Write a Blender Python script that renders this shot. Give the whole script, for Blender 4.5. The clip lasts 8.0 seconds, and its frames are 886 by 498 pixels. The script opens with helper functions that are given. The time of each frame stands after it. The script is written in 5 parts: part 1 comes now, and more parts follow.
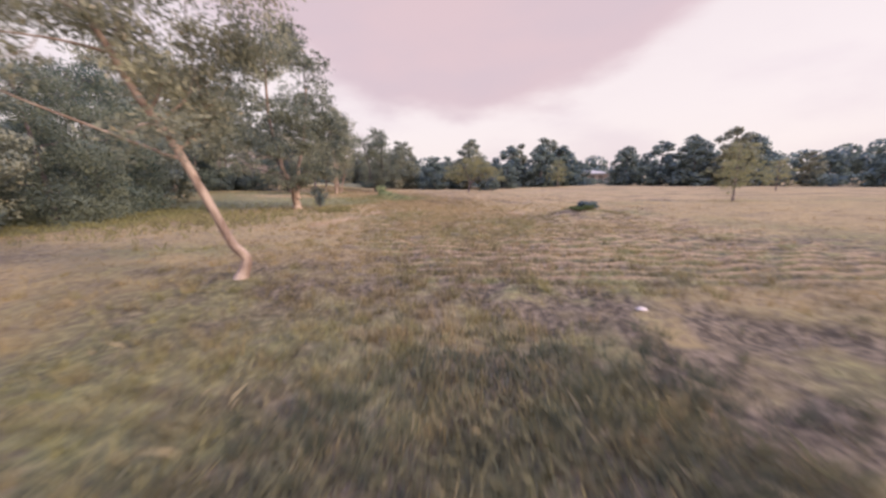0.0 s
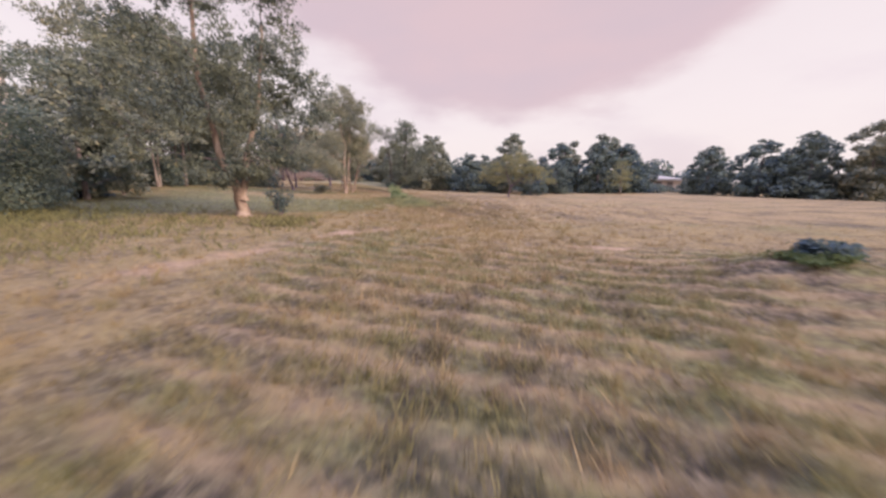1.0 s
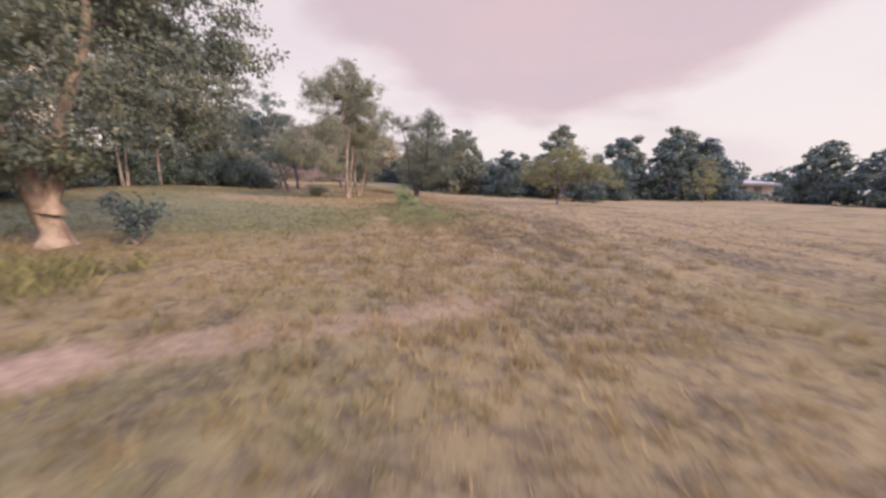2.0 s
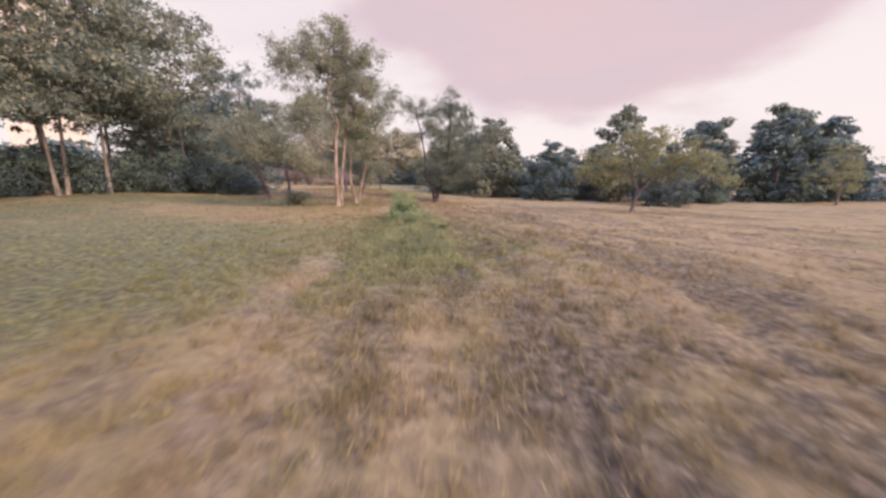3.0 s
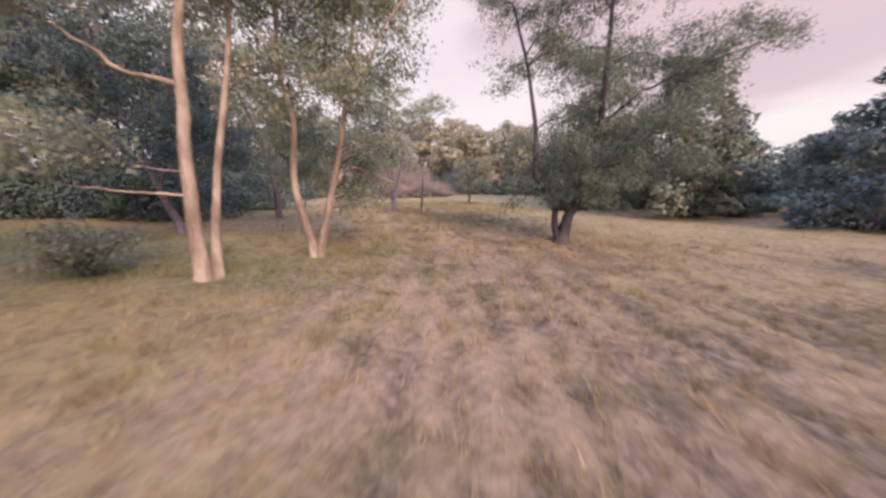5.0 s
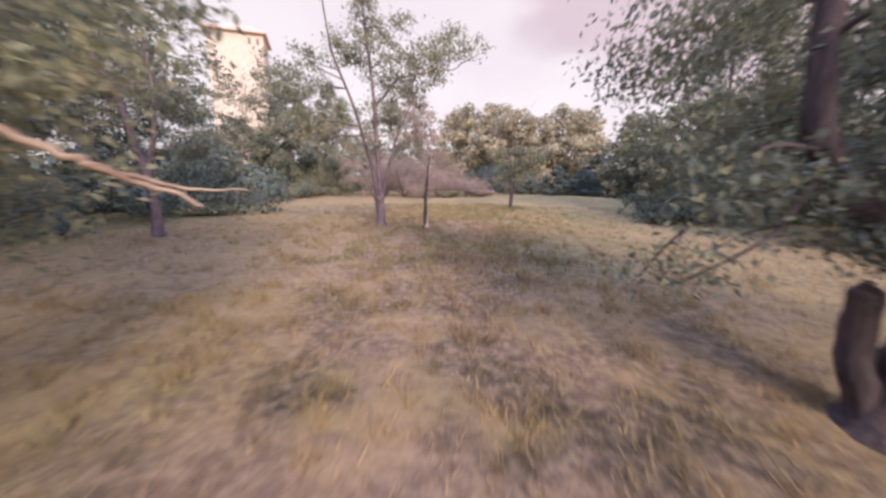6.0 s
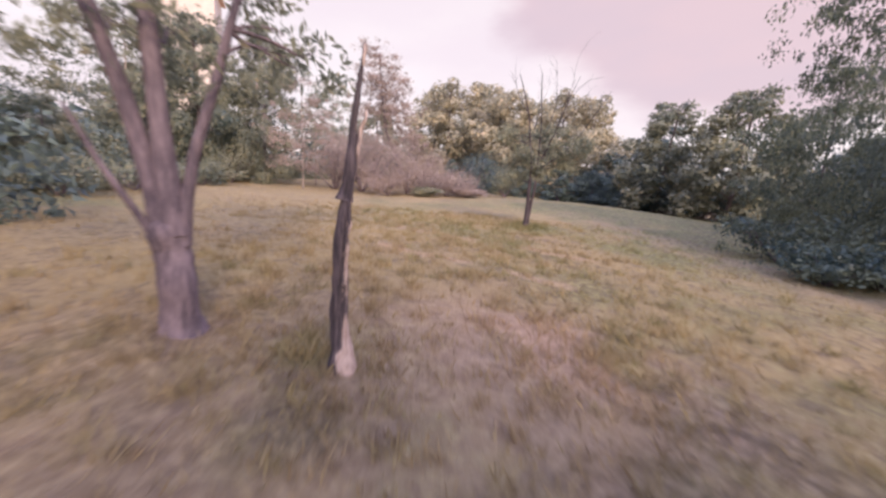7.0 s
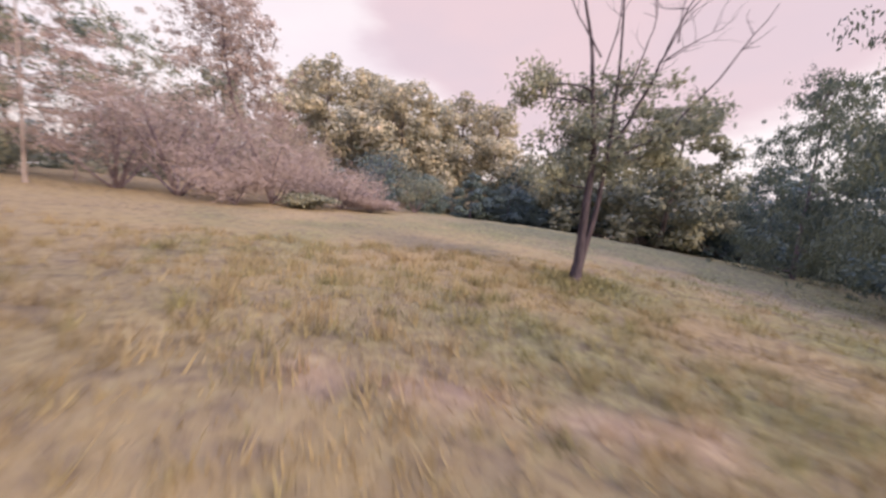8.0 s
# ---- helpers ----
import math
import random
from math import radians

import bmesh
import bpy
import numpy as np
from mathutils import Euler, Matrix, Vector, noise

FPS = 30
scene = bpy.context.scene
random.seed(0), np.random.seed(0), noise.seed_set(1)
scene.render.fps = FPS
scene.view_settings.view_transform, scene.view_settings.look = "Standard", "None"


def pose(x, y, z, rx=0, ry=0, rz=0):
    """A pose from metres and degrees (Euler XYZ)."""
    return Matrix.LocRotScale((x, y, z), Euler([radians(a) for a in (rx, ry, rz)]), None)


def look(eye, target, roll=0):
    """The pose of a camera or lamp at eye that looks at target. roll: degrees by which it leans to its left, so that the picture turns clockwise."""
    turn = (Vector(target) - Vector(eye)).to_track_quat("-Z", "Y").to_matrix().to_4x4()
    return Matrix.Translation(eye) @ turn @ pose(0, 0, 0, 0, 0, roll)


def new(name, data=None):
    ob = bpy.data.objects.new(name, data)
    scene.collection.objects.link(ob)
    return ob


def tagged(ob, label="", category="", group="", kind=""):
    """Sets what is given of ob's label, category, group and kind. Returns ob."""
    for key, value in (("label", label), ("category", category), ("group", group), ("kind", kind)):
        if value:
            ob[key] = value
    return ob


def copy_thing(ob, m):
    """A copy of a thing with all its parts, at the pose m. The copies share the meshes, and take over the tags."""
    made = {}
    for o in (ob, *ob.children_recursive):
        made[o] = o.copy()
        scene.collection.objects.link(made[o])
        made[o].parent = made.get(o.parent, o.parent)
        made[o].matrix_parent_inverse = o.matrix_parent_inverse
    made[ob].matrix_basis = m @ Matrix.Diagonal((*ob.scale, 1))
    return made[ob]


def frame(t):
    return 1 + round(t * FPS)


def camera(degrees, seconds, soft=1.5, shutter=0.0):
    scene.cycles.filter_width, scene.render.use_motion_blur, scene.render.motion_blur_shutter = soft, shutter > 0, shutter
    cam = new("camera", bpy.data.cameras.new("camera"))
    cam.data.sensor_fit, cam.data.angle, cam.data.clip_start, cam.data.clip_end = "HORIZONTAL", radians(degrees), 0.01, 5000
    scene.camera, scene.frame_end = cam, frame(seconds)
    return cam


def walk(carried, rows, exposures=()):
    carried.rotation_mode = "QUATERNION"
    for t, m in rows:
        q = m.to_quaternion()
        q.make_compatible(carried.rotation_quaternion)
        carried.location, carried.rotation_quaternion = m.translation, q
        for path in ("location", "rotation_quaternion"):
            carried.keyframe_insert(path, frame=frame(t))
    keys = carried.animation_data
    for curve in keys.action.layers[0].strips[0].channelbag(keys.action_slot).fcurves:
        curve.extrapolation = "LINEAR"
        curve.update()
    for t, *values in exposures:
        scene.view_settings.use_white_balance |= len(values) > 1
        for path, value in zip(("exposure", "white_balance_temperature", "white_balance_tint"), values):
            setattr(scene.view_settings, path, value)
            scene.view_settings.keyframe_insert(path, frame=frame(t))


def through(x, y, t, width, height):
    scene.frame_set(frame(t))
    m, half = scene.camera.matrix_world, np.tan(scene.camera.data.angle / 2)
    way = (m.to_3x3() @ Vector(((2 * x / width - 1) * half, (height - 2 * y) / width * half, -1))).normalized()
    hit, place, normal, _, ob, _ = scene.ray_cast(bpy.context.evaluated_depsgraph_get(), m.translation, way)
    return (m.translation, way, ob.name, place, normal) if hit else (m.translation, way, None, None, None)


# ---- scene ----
cam = camera(104.0, 8.0, soft=2.6, shutter=0.23)
PATH = [
    (0, (-3.111, 13.949, 2.009), (-3.096, 15.908, 1.609), -0.7),
    (0.5, (-2.608, 19.55, 1.898), (-2.695, 21.509, 1.506), 0.2),
    (1, (-2.324, 24.953, 1.792), (-2.513, 26.905, 1.401), 1.0),
    (1.5, (-2.48, 30.201, 1.672), (-2.762, 32.143, 1.287), 1.6),
    (2.8, (-3.885, 43.135, 1.63), (-4.403, 45.03, 1.254), 0.7),
    (3, (-4.289, 45.121, 1.603), (-4.841, 47.007, 1.228), 0.5),
    (3.5, (-5.759, 50.138, 1.463), (-6.397, 51.999, 1.102), 0.0),
    (4, (-7.202, 55.171, 1.493), (-7.989, 56.977, 1.148), -0.4),
    (4.5, (-8.627, 59.975, 1.459), (-9.609, 61.688, 1.141), -0.9),
    (4.7, (-9.297, 61.832, 1.497), (-10.361, 63.497, 1.185), -0.7),
    (5.8, (-14.73, 71.53, 1.866), (-16.039, 73.002, 1.52), -0.7),
    (6, (-15.59, 73.09, 1.806), (-16.932, 74.534, 1.469), 0.0),
    (6.5, (-18.974, 76.931, 2.079), (-20.289, 78.393, 1.713), 2.0),
    (7, (-22.517, 80.525, 2.128), (-23.722, 82.077, 1.754), 3.7),
    (7.5, (-26.176, 83.531, 1.86), (-27.13, 85.259, 1.536), 5.9),
    (8, (-29.614, 87.063, 1.723), (-30.158, 88.973, 1.488), 6.1),
]
walk(cam, [(t, look(eye, target, roll)) for t, eye, target, roll in PATH],
     exposures=[(0, 0.03, 6340, 15), (1.0, -0.01, 6340, 16), (1.5, -0.04, 6340, 14), (3.0, 0.05, 6430, 14), (3.5, 0.10, 6460, 16), (4.5, 0.10, 6400, 16), (6.0, 0.15, 6190, 14), (6.5, 0.21, 6290, 21), (7.0, 0.17, 6240, 16), (7.5, 0.20, 6320, 16), (8.0, 0.22, 6310, 14)])

# ---- world, sun, exposure ----
SUN_DIR = Vector((0.90, -0.43, 0.0)).normalized()
SUN_EL = radians(32)
sun_data = bpy.data.lights.new("sun", "SUN")
sun_data.energy, sun_data.angle, sun_data.color = 3.8, radians(15), (1.0, 0.80, 0.57)
sun = new("sun", sun_data)
sun.matrix_world = look((60, -10, 60), Vector((60, -10, 60)) - Vector((SUN_DIR.x * math.cos(SUN_EL), SUN_DIR.y * math.cos(SUN_EL), math.sin(SUN_EL))))

world = bpy.data.worlds.new("sky")
scene.world = world
world.use_nodes = True


class Nodes:
    """A short way to write node trees."""

    def __init__(self, tree):
        self.tree = tree
        tree.nodes.clear()

    def add(self, kind, links=None, **values):
        n = self.tree.nodes.new(kind)
        for key, value in values.items():
            setattr(n, key, value)
        for key, value in (links or {}).items():
            socket = n.inputs[key]
            if isinstance(value, bpy.types.NodeSocket):
                self.tree.links.new(value, socket)
            else:
                socket.default_value = value
        return n

    def math(self, op, a, b=0.0, clamp=False):
        return self.add("ShaderNodeMath", {0: a, 1: b}, operation=op, use_clamp=clamp).outputs[0]

    def mix(self, fac, a, b, blend="MIX"):
        n = self.add("ShaderNodeMix", data_type="RGBA", blend_type=blend)
        for key, value in ((0, fac), (6, a), (7, b)):
            if isinstance(value, bpy.types.NodeSocket):
                self.tree.links.new(value, n.inputs[key])
            else:
                n.inputs[key].default_value = value if key == 0 else (*value, 1)
        return n.outputs[2]

    def ramp(self, fac, lo, hi):
        return self.add("ShaderNodeMapRange", {0: fac, 1: lo, 2: hi}, interpolation_type="SMOOTHSTEP").outputs[0]

    def noise(self, vector, scale, detail=3.0, rough=0.55):
        return self.add("ShaderNodeTexNoise", {"Vector": vector, "Scale": scale, "Detail": detail, "Roughness": rough})


def build_sky():
    n = Nodes(world.node_tree)
    way = n.add("ShaderNodeTexCoord").outputs["Generated"]
    nishita = n.add("ShaderNodeTexSky", sky_type="NISHITA", sun_disc=False, sun_elevation=SUN_EL,
                    sun_rotation=math.atan2(SUN_DIR.x, SUN_DIR.y), dust_density=4.0)
    soft = n.noise(n.add("ShaderNodeMapping", {0: way, 3: (1.6, 1.6, 4.0)}).outputs[0], 1.7, 5.0, 0.5).outputs[0]
    # a wide cloud bank hangs over the field, its rim lighter towards the horizon
    bank = n.add("ShaderNodeVectorMath", {0: way, 1: (0.07, 0.70, 0.711)}, operation="DOT_PRODUCT").outputs["Value"]
    bank = n.math("ADD", bank, n.math("MULTIPLY", n.math("SUBTRACT", soft, 0.5), 0.17))
    deck = n.ramp(bank, 0.782, 0.84)
    high = n.add("ShaderNodeSeparateXYZ", {0: way}).outputs[2]
    veil = n.mix(n.ramp(high, 0.0, 0.9), (0.91, 0.81, 0.765), (0.76, 0.66, 0.66))
    veil = n.mix(n.ramp(soft, 0.40, 0.66), veil, (0.82, 0.71, 0.70))
    cloud = n.mix(n.ramp(soft, 0.35, 0.65), (0.715, 0.535, 0.53), (0.665, 0.52, 0.53))
    colour = n.mix(deck, veil, cloud)
    # an overcast sky is brightest overhead
    colour = n.mix(n.ramp(high, 0.52, 0.86), colour, (1.42, 1.58, 2.5))
    colour = n.mix(0.02, colour, nishita.outputs[0], "ADD")
    n.add("ShaderNodeOutputWorld", {0: n.add("ShaderNodeBackground", {0: colour, 1: 1.0}).outputs[0]})


build_sky()


# ---- materials ----
def material(name):
    m = bpy.data.materials.new(name)
    m.use_nodes = True
    return m, Nodes(m.node_tree)


def finish(n, colour, rough=0.85, bump=None, strength=0.4, distance=0.02):
    links = {"Base Color": colour, "Roughness": rough, "Specular IOR Level": 0.25}
    if bump is not None:
        links["Normal"] = n.add("ShaderNodeBump", {"Height": bump, "Strength": strength, "Distance": distance}).outputs[0]
    shader = n.add("ShaderNodeBsdfPrincipled", links)
    n.add("ShaderNodeOutputMaterial", {0: shader.outputs[0]})


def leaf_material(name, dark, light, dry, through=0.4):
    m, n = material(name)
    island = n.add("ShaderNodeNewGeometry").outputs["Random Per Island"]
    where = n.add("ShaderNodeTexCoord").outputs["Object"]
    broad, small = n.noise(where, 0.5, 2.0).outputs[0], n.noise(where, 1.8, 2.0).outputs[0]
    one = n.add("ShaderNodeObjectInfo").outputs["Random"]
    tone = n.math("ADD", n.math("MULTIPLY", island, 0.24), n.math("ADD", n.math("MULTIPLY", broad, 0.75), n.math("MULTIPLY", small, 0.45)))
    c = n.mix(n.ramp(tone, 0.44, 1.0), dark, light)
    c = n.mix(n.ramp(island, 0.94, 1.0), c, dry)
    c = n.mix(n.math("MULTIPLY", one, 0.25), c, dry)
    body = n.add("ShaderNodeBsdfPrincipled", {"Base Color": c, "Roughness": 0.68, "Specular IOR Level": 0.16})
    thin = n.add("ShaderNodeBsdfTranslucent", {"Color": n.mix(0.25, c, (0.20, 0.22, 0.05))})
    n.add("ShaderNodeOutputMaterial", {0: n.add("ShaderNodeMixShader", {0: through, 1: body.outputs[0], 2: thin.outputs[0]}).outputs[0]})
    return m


def bark_material(name, dark, light, patchy=0.5, scale=1.0):
    m, n = material(name)
    where = n.add("ShaderNodeTexCoord").outputs["Object"]
    long = n.add("ShaderNodeMapping", {0: where, 3: (1, 1, 0.16)}).outputs[0]
    grain = n.noise(long, 26 * scale, 5.0, 0.65).outputs[0]
    patch = n.noise(n.add("ShaderNodeMapping", {0: where, 3: (1, 1, 0.4)}).outputs[0], 2.6 * scale, 3.0).outputs[0]
    fac = n.math("ADD", n.math("MULTIPLY", n.ramp(patch, 0.38, 0.62), patchy), n.math("MULTIPLY", n.ramp(grain, 0.35, 0.7), 1 - patchy))
    finish(n, n.mix(fac, dark, light), 0.9, grain, 0.7, 0.03)
    return m


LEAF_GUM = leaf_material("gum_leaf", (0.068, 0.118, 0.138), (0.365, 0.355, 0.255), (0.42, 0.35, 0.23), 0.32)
# bluish darks here and in the teal leaf put crown shade into the colour
LEAF_DEEP = leaf_material("shade_haze_blue_leaf", (0.046, 0.083, 0.140), (0.200, 0.250, 0.215), (0.24, 0.25, 0.18), 0.28)
LEAF_SHADE = leaf_material("teal_shade_leaf", (0.040, 0.076, 0.100), (0.215, 0.240, 0.170), (0.27, 0.26, 0.17), 0.28)
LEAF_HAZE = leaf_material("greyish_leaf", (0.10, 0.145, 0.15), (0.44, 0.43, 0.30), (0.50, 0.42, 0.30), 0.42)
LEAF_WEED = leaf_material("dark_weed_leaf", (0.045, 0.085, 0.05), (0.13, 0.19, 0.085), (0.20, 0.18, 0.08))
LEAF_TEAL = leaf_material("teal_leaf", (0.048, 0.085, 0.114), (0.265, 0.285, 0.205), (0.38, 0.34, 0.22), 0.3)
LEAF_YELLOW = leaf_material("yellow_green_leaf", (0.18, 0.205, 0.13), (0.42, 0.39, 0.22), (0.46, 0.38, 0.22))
# warm sunlight on the far crowns is put into this leaf colour
LEAF_GOLD = leaf_material("sunlit_gold_leaf", (0.20, 0.225, 0.205), (0.66, 0.56, 0.40), (0.70, 0.55, 0.38))
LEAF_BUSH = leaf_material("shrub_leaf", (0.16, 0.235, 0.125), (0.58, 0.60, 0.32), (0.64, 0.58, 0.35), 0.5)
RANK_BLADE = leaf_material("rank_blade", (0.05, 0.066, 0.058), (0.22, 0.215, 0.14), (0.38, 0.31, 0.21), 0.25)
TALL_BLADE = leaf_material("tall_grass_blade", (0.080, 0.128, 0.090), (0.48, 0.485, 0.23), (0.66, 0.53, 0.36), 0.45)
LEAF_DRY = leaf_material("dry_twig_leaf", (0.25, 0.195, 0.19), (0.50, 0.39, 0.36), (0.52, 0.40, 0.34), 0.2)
BARK_GREY = bark_material("grey_bark", (0.10, 0.075, 0.075), (0.34, 0.27, 0.26), 0.4)
BARK_PALE = bark_material("pale_peeling_bark", (0.20, 0.135, 0.11), (0.50, 0.385, 0.325), 0.7)
BARK_ASH = bark_material("ash_grey_bark", (0.18, 0.14, 0.135), (0.46, 0.38, 0.35), 0.6)
BARK_BLACK = bark_material("blackish_bark", (0.034, 0.027, 0.034), (0.13, 0.10, 0.115), 0.4)
BARK_DARK = bark_material("dark_bark", (0.085, 0.066, 0.085), (0.29, 0.22, 0.25), 0.4)


def peeled_material(name):
    """Dark bark left on one flank, pale bare wood on the other, with a ragged edge."""
    m, n = material(name)
    where = n.add("ShaderNodeTexCoord").outputs["Object"]
    long = n.add("ShaderNodeMapping", {0: where, 3: (1, 1, 0.14)}).outputs[0]
    grain = n.noise(long, 30.0, 5.0, 0.65).outputs[0]
    edge = n.noise(n.add("ShaderNodeMapping", {0: where, 3: (1, 1, 0.35)}).outputs[0], 7.0, 4.0, 0.6).outputs[0]
    flank = n.add("ShaderNodeVectorMath", {0: where, 1: (0.70, 0.71, -0.060)}, operation="DOT_PRODUCT").outputs["Value"]
    bare = n.ramp(n.math("ADD", flank, n.math("MULTIPLY", n.math("SUBTRACT", edge, 0.5), 0.35)), -0.038, 0.0)
    bark = n.mix(n.ramp(grain, 0.3, 0.7), (0.05, 0.042, 0.05), (0.17, 0.13, 0.14))
    wood = n.mix(n.ramp(grain, 0.3, 0.7), (0.40, 0.28, 0.24), (0.68, 0.53, 0.47))
    finish(n, n.mix(bare, bark, wood), 0.9, grain, 0.8, 0.03)
    return m


BARK_DEAD = peeled_material("peeled_dead_wood")


def ground_material(name, blade):
    """Dry grass over earth; the mesh carries how green, how bare and how dark with stubble and painted gap shade each
    place is.
    """
    m, n = material(name)
    where = n.add("ShaderNodeNewGeometry").outputs["Position"]
    green = n.add("ShaderNodeAttribute", attribute_name="green").outputs["Fac"]
    bare = n.add("ShaderNodeAttribute", attribute_name="bare").outputs["Fac"]
    dusk = n.add("ShaderNodeAttribute", attribute_name="stubble_shade").outputs["Fac"]
    fine = n.noise(where, 7.0, 6.0, 0.7).outputs[0]
    broad = n.noise(where, 0.35, 4.0, 0.6).outputs[0]
    straw = n.mix(n.ramp(fine, 0.3, 0.72), (0.215, 0.160, 0.090), (0.440, 0.328, 0.184))
    straw = n.mix(n.ramp(broad, 0.35, 0.68), straw, (0.365, 0.272, 0.142))
    turf = n.mix(n.ramp(fine, 0.32, 0.7), (0.078, 0.088, 0.054), (0.325, 0.295, 0.135))
    earth = n.mix(n.ramp(fine, 0.3, 0.7), (0.40, 0.265, 0.195), (0.58, 0.40, 0.29))
    rough = n.mix(n.ramp(fine, 0.38, 0.7), (0.055, 0.045, 0.038), (0.31, 0.235, 0.175))
    c = n.mix(n.ramp(n.math("ADD", green, n.math("MULTIPLY", n.math("SUBTRACT", fine, 0.5), 0.8)), 0.25, 0.8), straw, turf)
    # brown thatch, and the shaded gaps between tussocks put in as dark colour
    long = n.add("ShaderNodeMapping", {0: where, 3: (1.0, 1.0, 0.3)}).outputs[0]
    thatch_shade = n.math("MULTIPLY", n.ramp(n.noise(long, 3.6, 5.0, 0.68).outputs[0], 0.48, 0.64), 0.55)
    c = n.mix(thatch_shade, c, n.mix(fine, (0.080, 0.062, 0.056), (0.22, 0.160, 0.125)))
    c = n.mix(dusk, c, rough)
    c = n.mix(bare, c, earth)
    if blade:
        island = n.add("ShaderNodeNewGeometry").outputs["Random Per Island"]
        c = n.mix(n.math("MULTIPLY", island, 0.58), c, n.mix(green, (0.55, 0.42, 0.25), (0.39, 0.365, 0.155)))
        body = n.add("ShaderNodeBsdfPrincipled", {"Base Color": c, "Roughness": 0.7, "Specular IOR Level": 0.2})
        thin = n.add("ShaderNodeBsdfTranslucent", {"Color": c})
        n.add("ShaderNodeOutputMaterial", {0: n.add("ShaderNodeMixShader", {0: 0.35, 1: body.outputs[0], 2: thin.outputs[0]}).outputs[0]})
    else:
        lumps = n.math("ADD", n.math("MULTIPLY", n.noise(where, 2.2, 3.0).outputs[0], 0.7), n.noise(where, 16.0, 5.0, 0.75).outputs[0])
        finish(n, c, 0.95, lumps, 0.9, 0.10)
    return m


GROUND = ground_material("dry_grass_ground", False)
BLADE = ground_material("grass_blade", True)


def plain_material(name, dark, light, scale, rough=0.85):
    m, n = material(name)
    spots = n.noise(n.add("ShaderNodeTexCoord").outputs["Object"], scale, 5.0, 0.6).outputs[0]
    finish(n, n.mix(n.ramp(spots, 0.3, 0.7), dark, light), rough, spots, 0.3)
    return m


PALE_STONE = plain_material("pale_stone", (0.40, 0.34, 0.31), (0.56, 0.48, 0.44), 9.0)
RENDER_WALL = plain_material("cream_render", (0.60, 0.515, 0.48), (0.67, 0.58, 0.54), 0.6)
# terracotta made paler, with distance haze put into the colour
ROOF_TILE = plain_material("haze_paled_terracotta", (0.56, 0.40, 0.33), (0.66, 0.49, 0.41), 1.5)
DARK_PANE = plain_material("dark_window", (0.20, 0.17, 0.17), (0.28, 0.25, 0.25), 3.0, 0.3)
GREY_METAL = plain_material("weathered_sheet", (0.30, 0.28, 0.28), (0.44, 0.41, 0.40), 2.0, 0.5)

# ---- terrain ----
HILLS = [(-62, 105, 1.45, 21), (-55, 142, 1.6, 18), (-10, 46, -0.25, 17), (2, 74, -0.35, 13), (-14, 100, -0.35, 11),
         (-38, 66, 0.45, 8), (4.6, 32.6, 0.42, 1.2), (9.6, 34.8, 0.15, 2.0), (-8.6, 57.5, 0.12, 2.4), (-27, 84, 0.27, 7), (-28, 107, 0.68, 7), (-13, 79, -0.15, 5)]
ROW_B = Vector((-0.57, 0.822))


def lattice(ix, iy, seed):
    h = (ix * 374761393 + iy * 668265263 + seed * 974634777) & 0xFFFFFFFF
    h = ((h ^ (h >> 13)) * 1274126177) & 0xFFFFFFFF
    return ((h ^ (h >> 16)) & 0xFFFF) / 65535.0


def vnoise(x, y, size, seed=0):
    x, y = np.asarray(x, float) / size, np.asarray(y, float) / size
    ix, iy = np.floor(x).astype(np.int64), np.floor(y).astype(np.int64)
    fx, fy = x - ix, y - iy
    fx, fy = fx * fx * (3 - 2 * fx), fy * fy * (3 - 2 * fy)
    a = lattice(ix, iy, seed) * (1 - fx) + lattice(ix + 1, iy, seed) * fx
    b = lattice(ix, iy + 1, seed) * (1 - fx) + lattice(ix + 1, iy + 1, seed) * fx
    return a * (1 - fy) + b * fy


def fractal(x, y, size, seed=0):
    return (vnoise(x, y, size, seed) + 0.5 * vnoise(x, y, size / 2, seed + 1) + 0.25 * vnoise(x, y, size / 4, seed + 2)) / 1.75


def step(v, lo, hi):
    f = np.clip((v - lo) / (hi - lo), 0, 1)
    return f * f * (3 - 2 * f)


def near_line(x, y, a, b, width):
    """1 on the line from a to b, falling to 0 at the width."""
    ax, ay, bx, by = *a, *b
    f = np.clip(((x - ax) * (bx - ax) + (y - ay) * (by - ay)) / ((bx - ax) ** 2 + (by - ay) ** 2), 0, 1)
    return 1 - step(np.hypot(x - ax - f * (bx - ax), y - ay - f * (by - ay)), 0.35 * width, width)


def spot(x, y, cx, cy, rx, ry=None, turn=0.0):
    c, s = math.cos(radians(turn)), math.sin(radians(turn))
    u, v = (x - cx) * c + (y - cy) * s, -(x - cx) * s + (y - cy) * c
    return np.exp(-0.5 * ((u / rx) ** 2 + (v / (ry or rx)) ** 2))


def rows_of(x, y):
    """Raked rows of cut grass: across the first stretch, along the second. Height 0 to 1."""
    wob = 0.16 * (fractal(x, y, 4.0, 5) - 0.5)
    u = y + x * (0.145 + 0.014 * np.clip(y - 22, -4, 14))
    # the rows lie wider apart further on
    a = 0.5 + 0.5 * np.cos(2 * math.pi * (np.log(np.maximum(0.2, 1 + 0.034 * (u - 22))) / 0.021 + 1.1 * wob))
    b = 0.5 + 0.5 * np.cos(2 * math.pi * ((x * ROW_B.y - y * ROW_B.x) / 0.58 + 1.2 * wob))
    breaks = 0.66 + 0.34 * step(fractal(x, y, 1.8, 31), 0.25, 0.55)
    return (a ** 4 * (1 - 0.48 * step(y, 24.4, 28.5)) * first_rows(x, y) + 0.75 * b ** 2 * second_rows(x, y)) * breaks


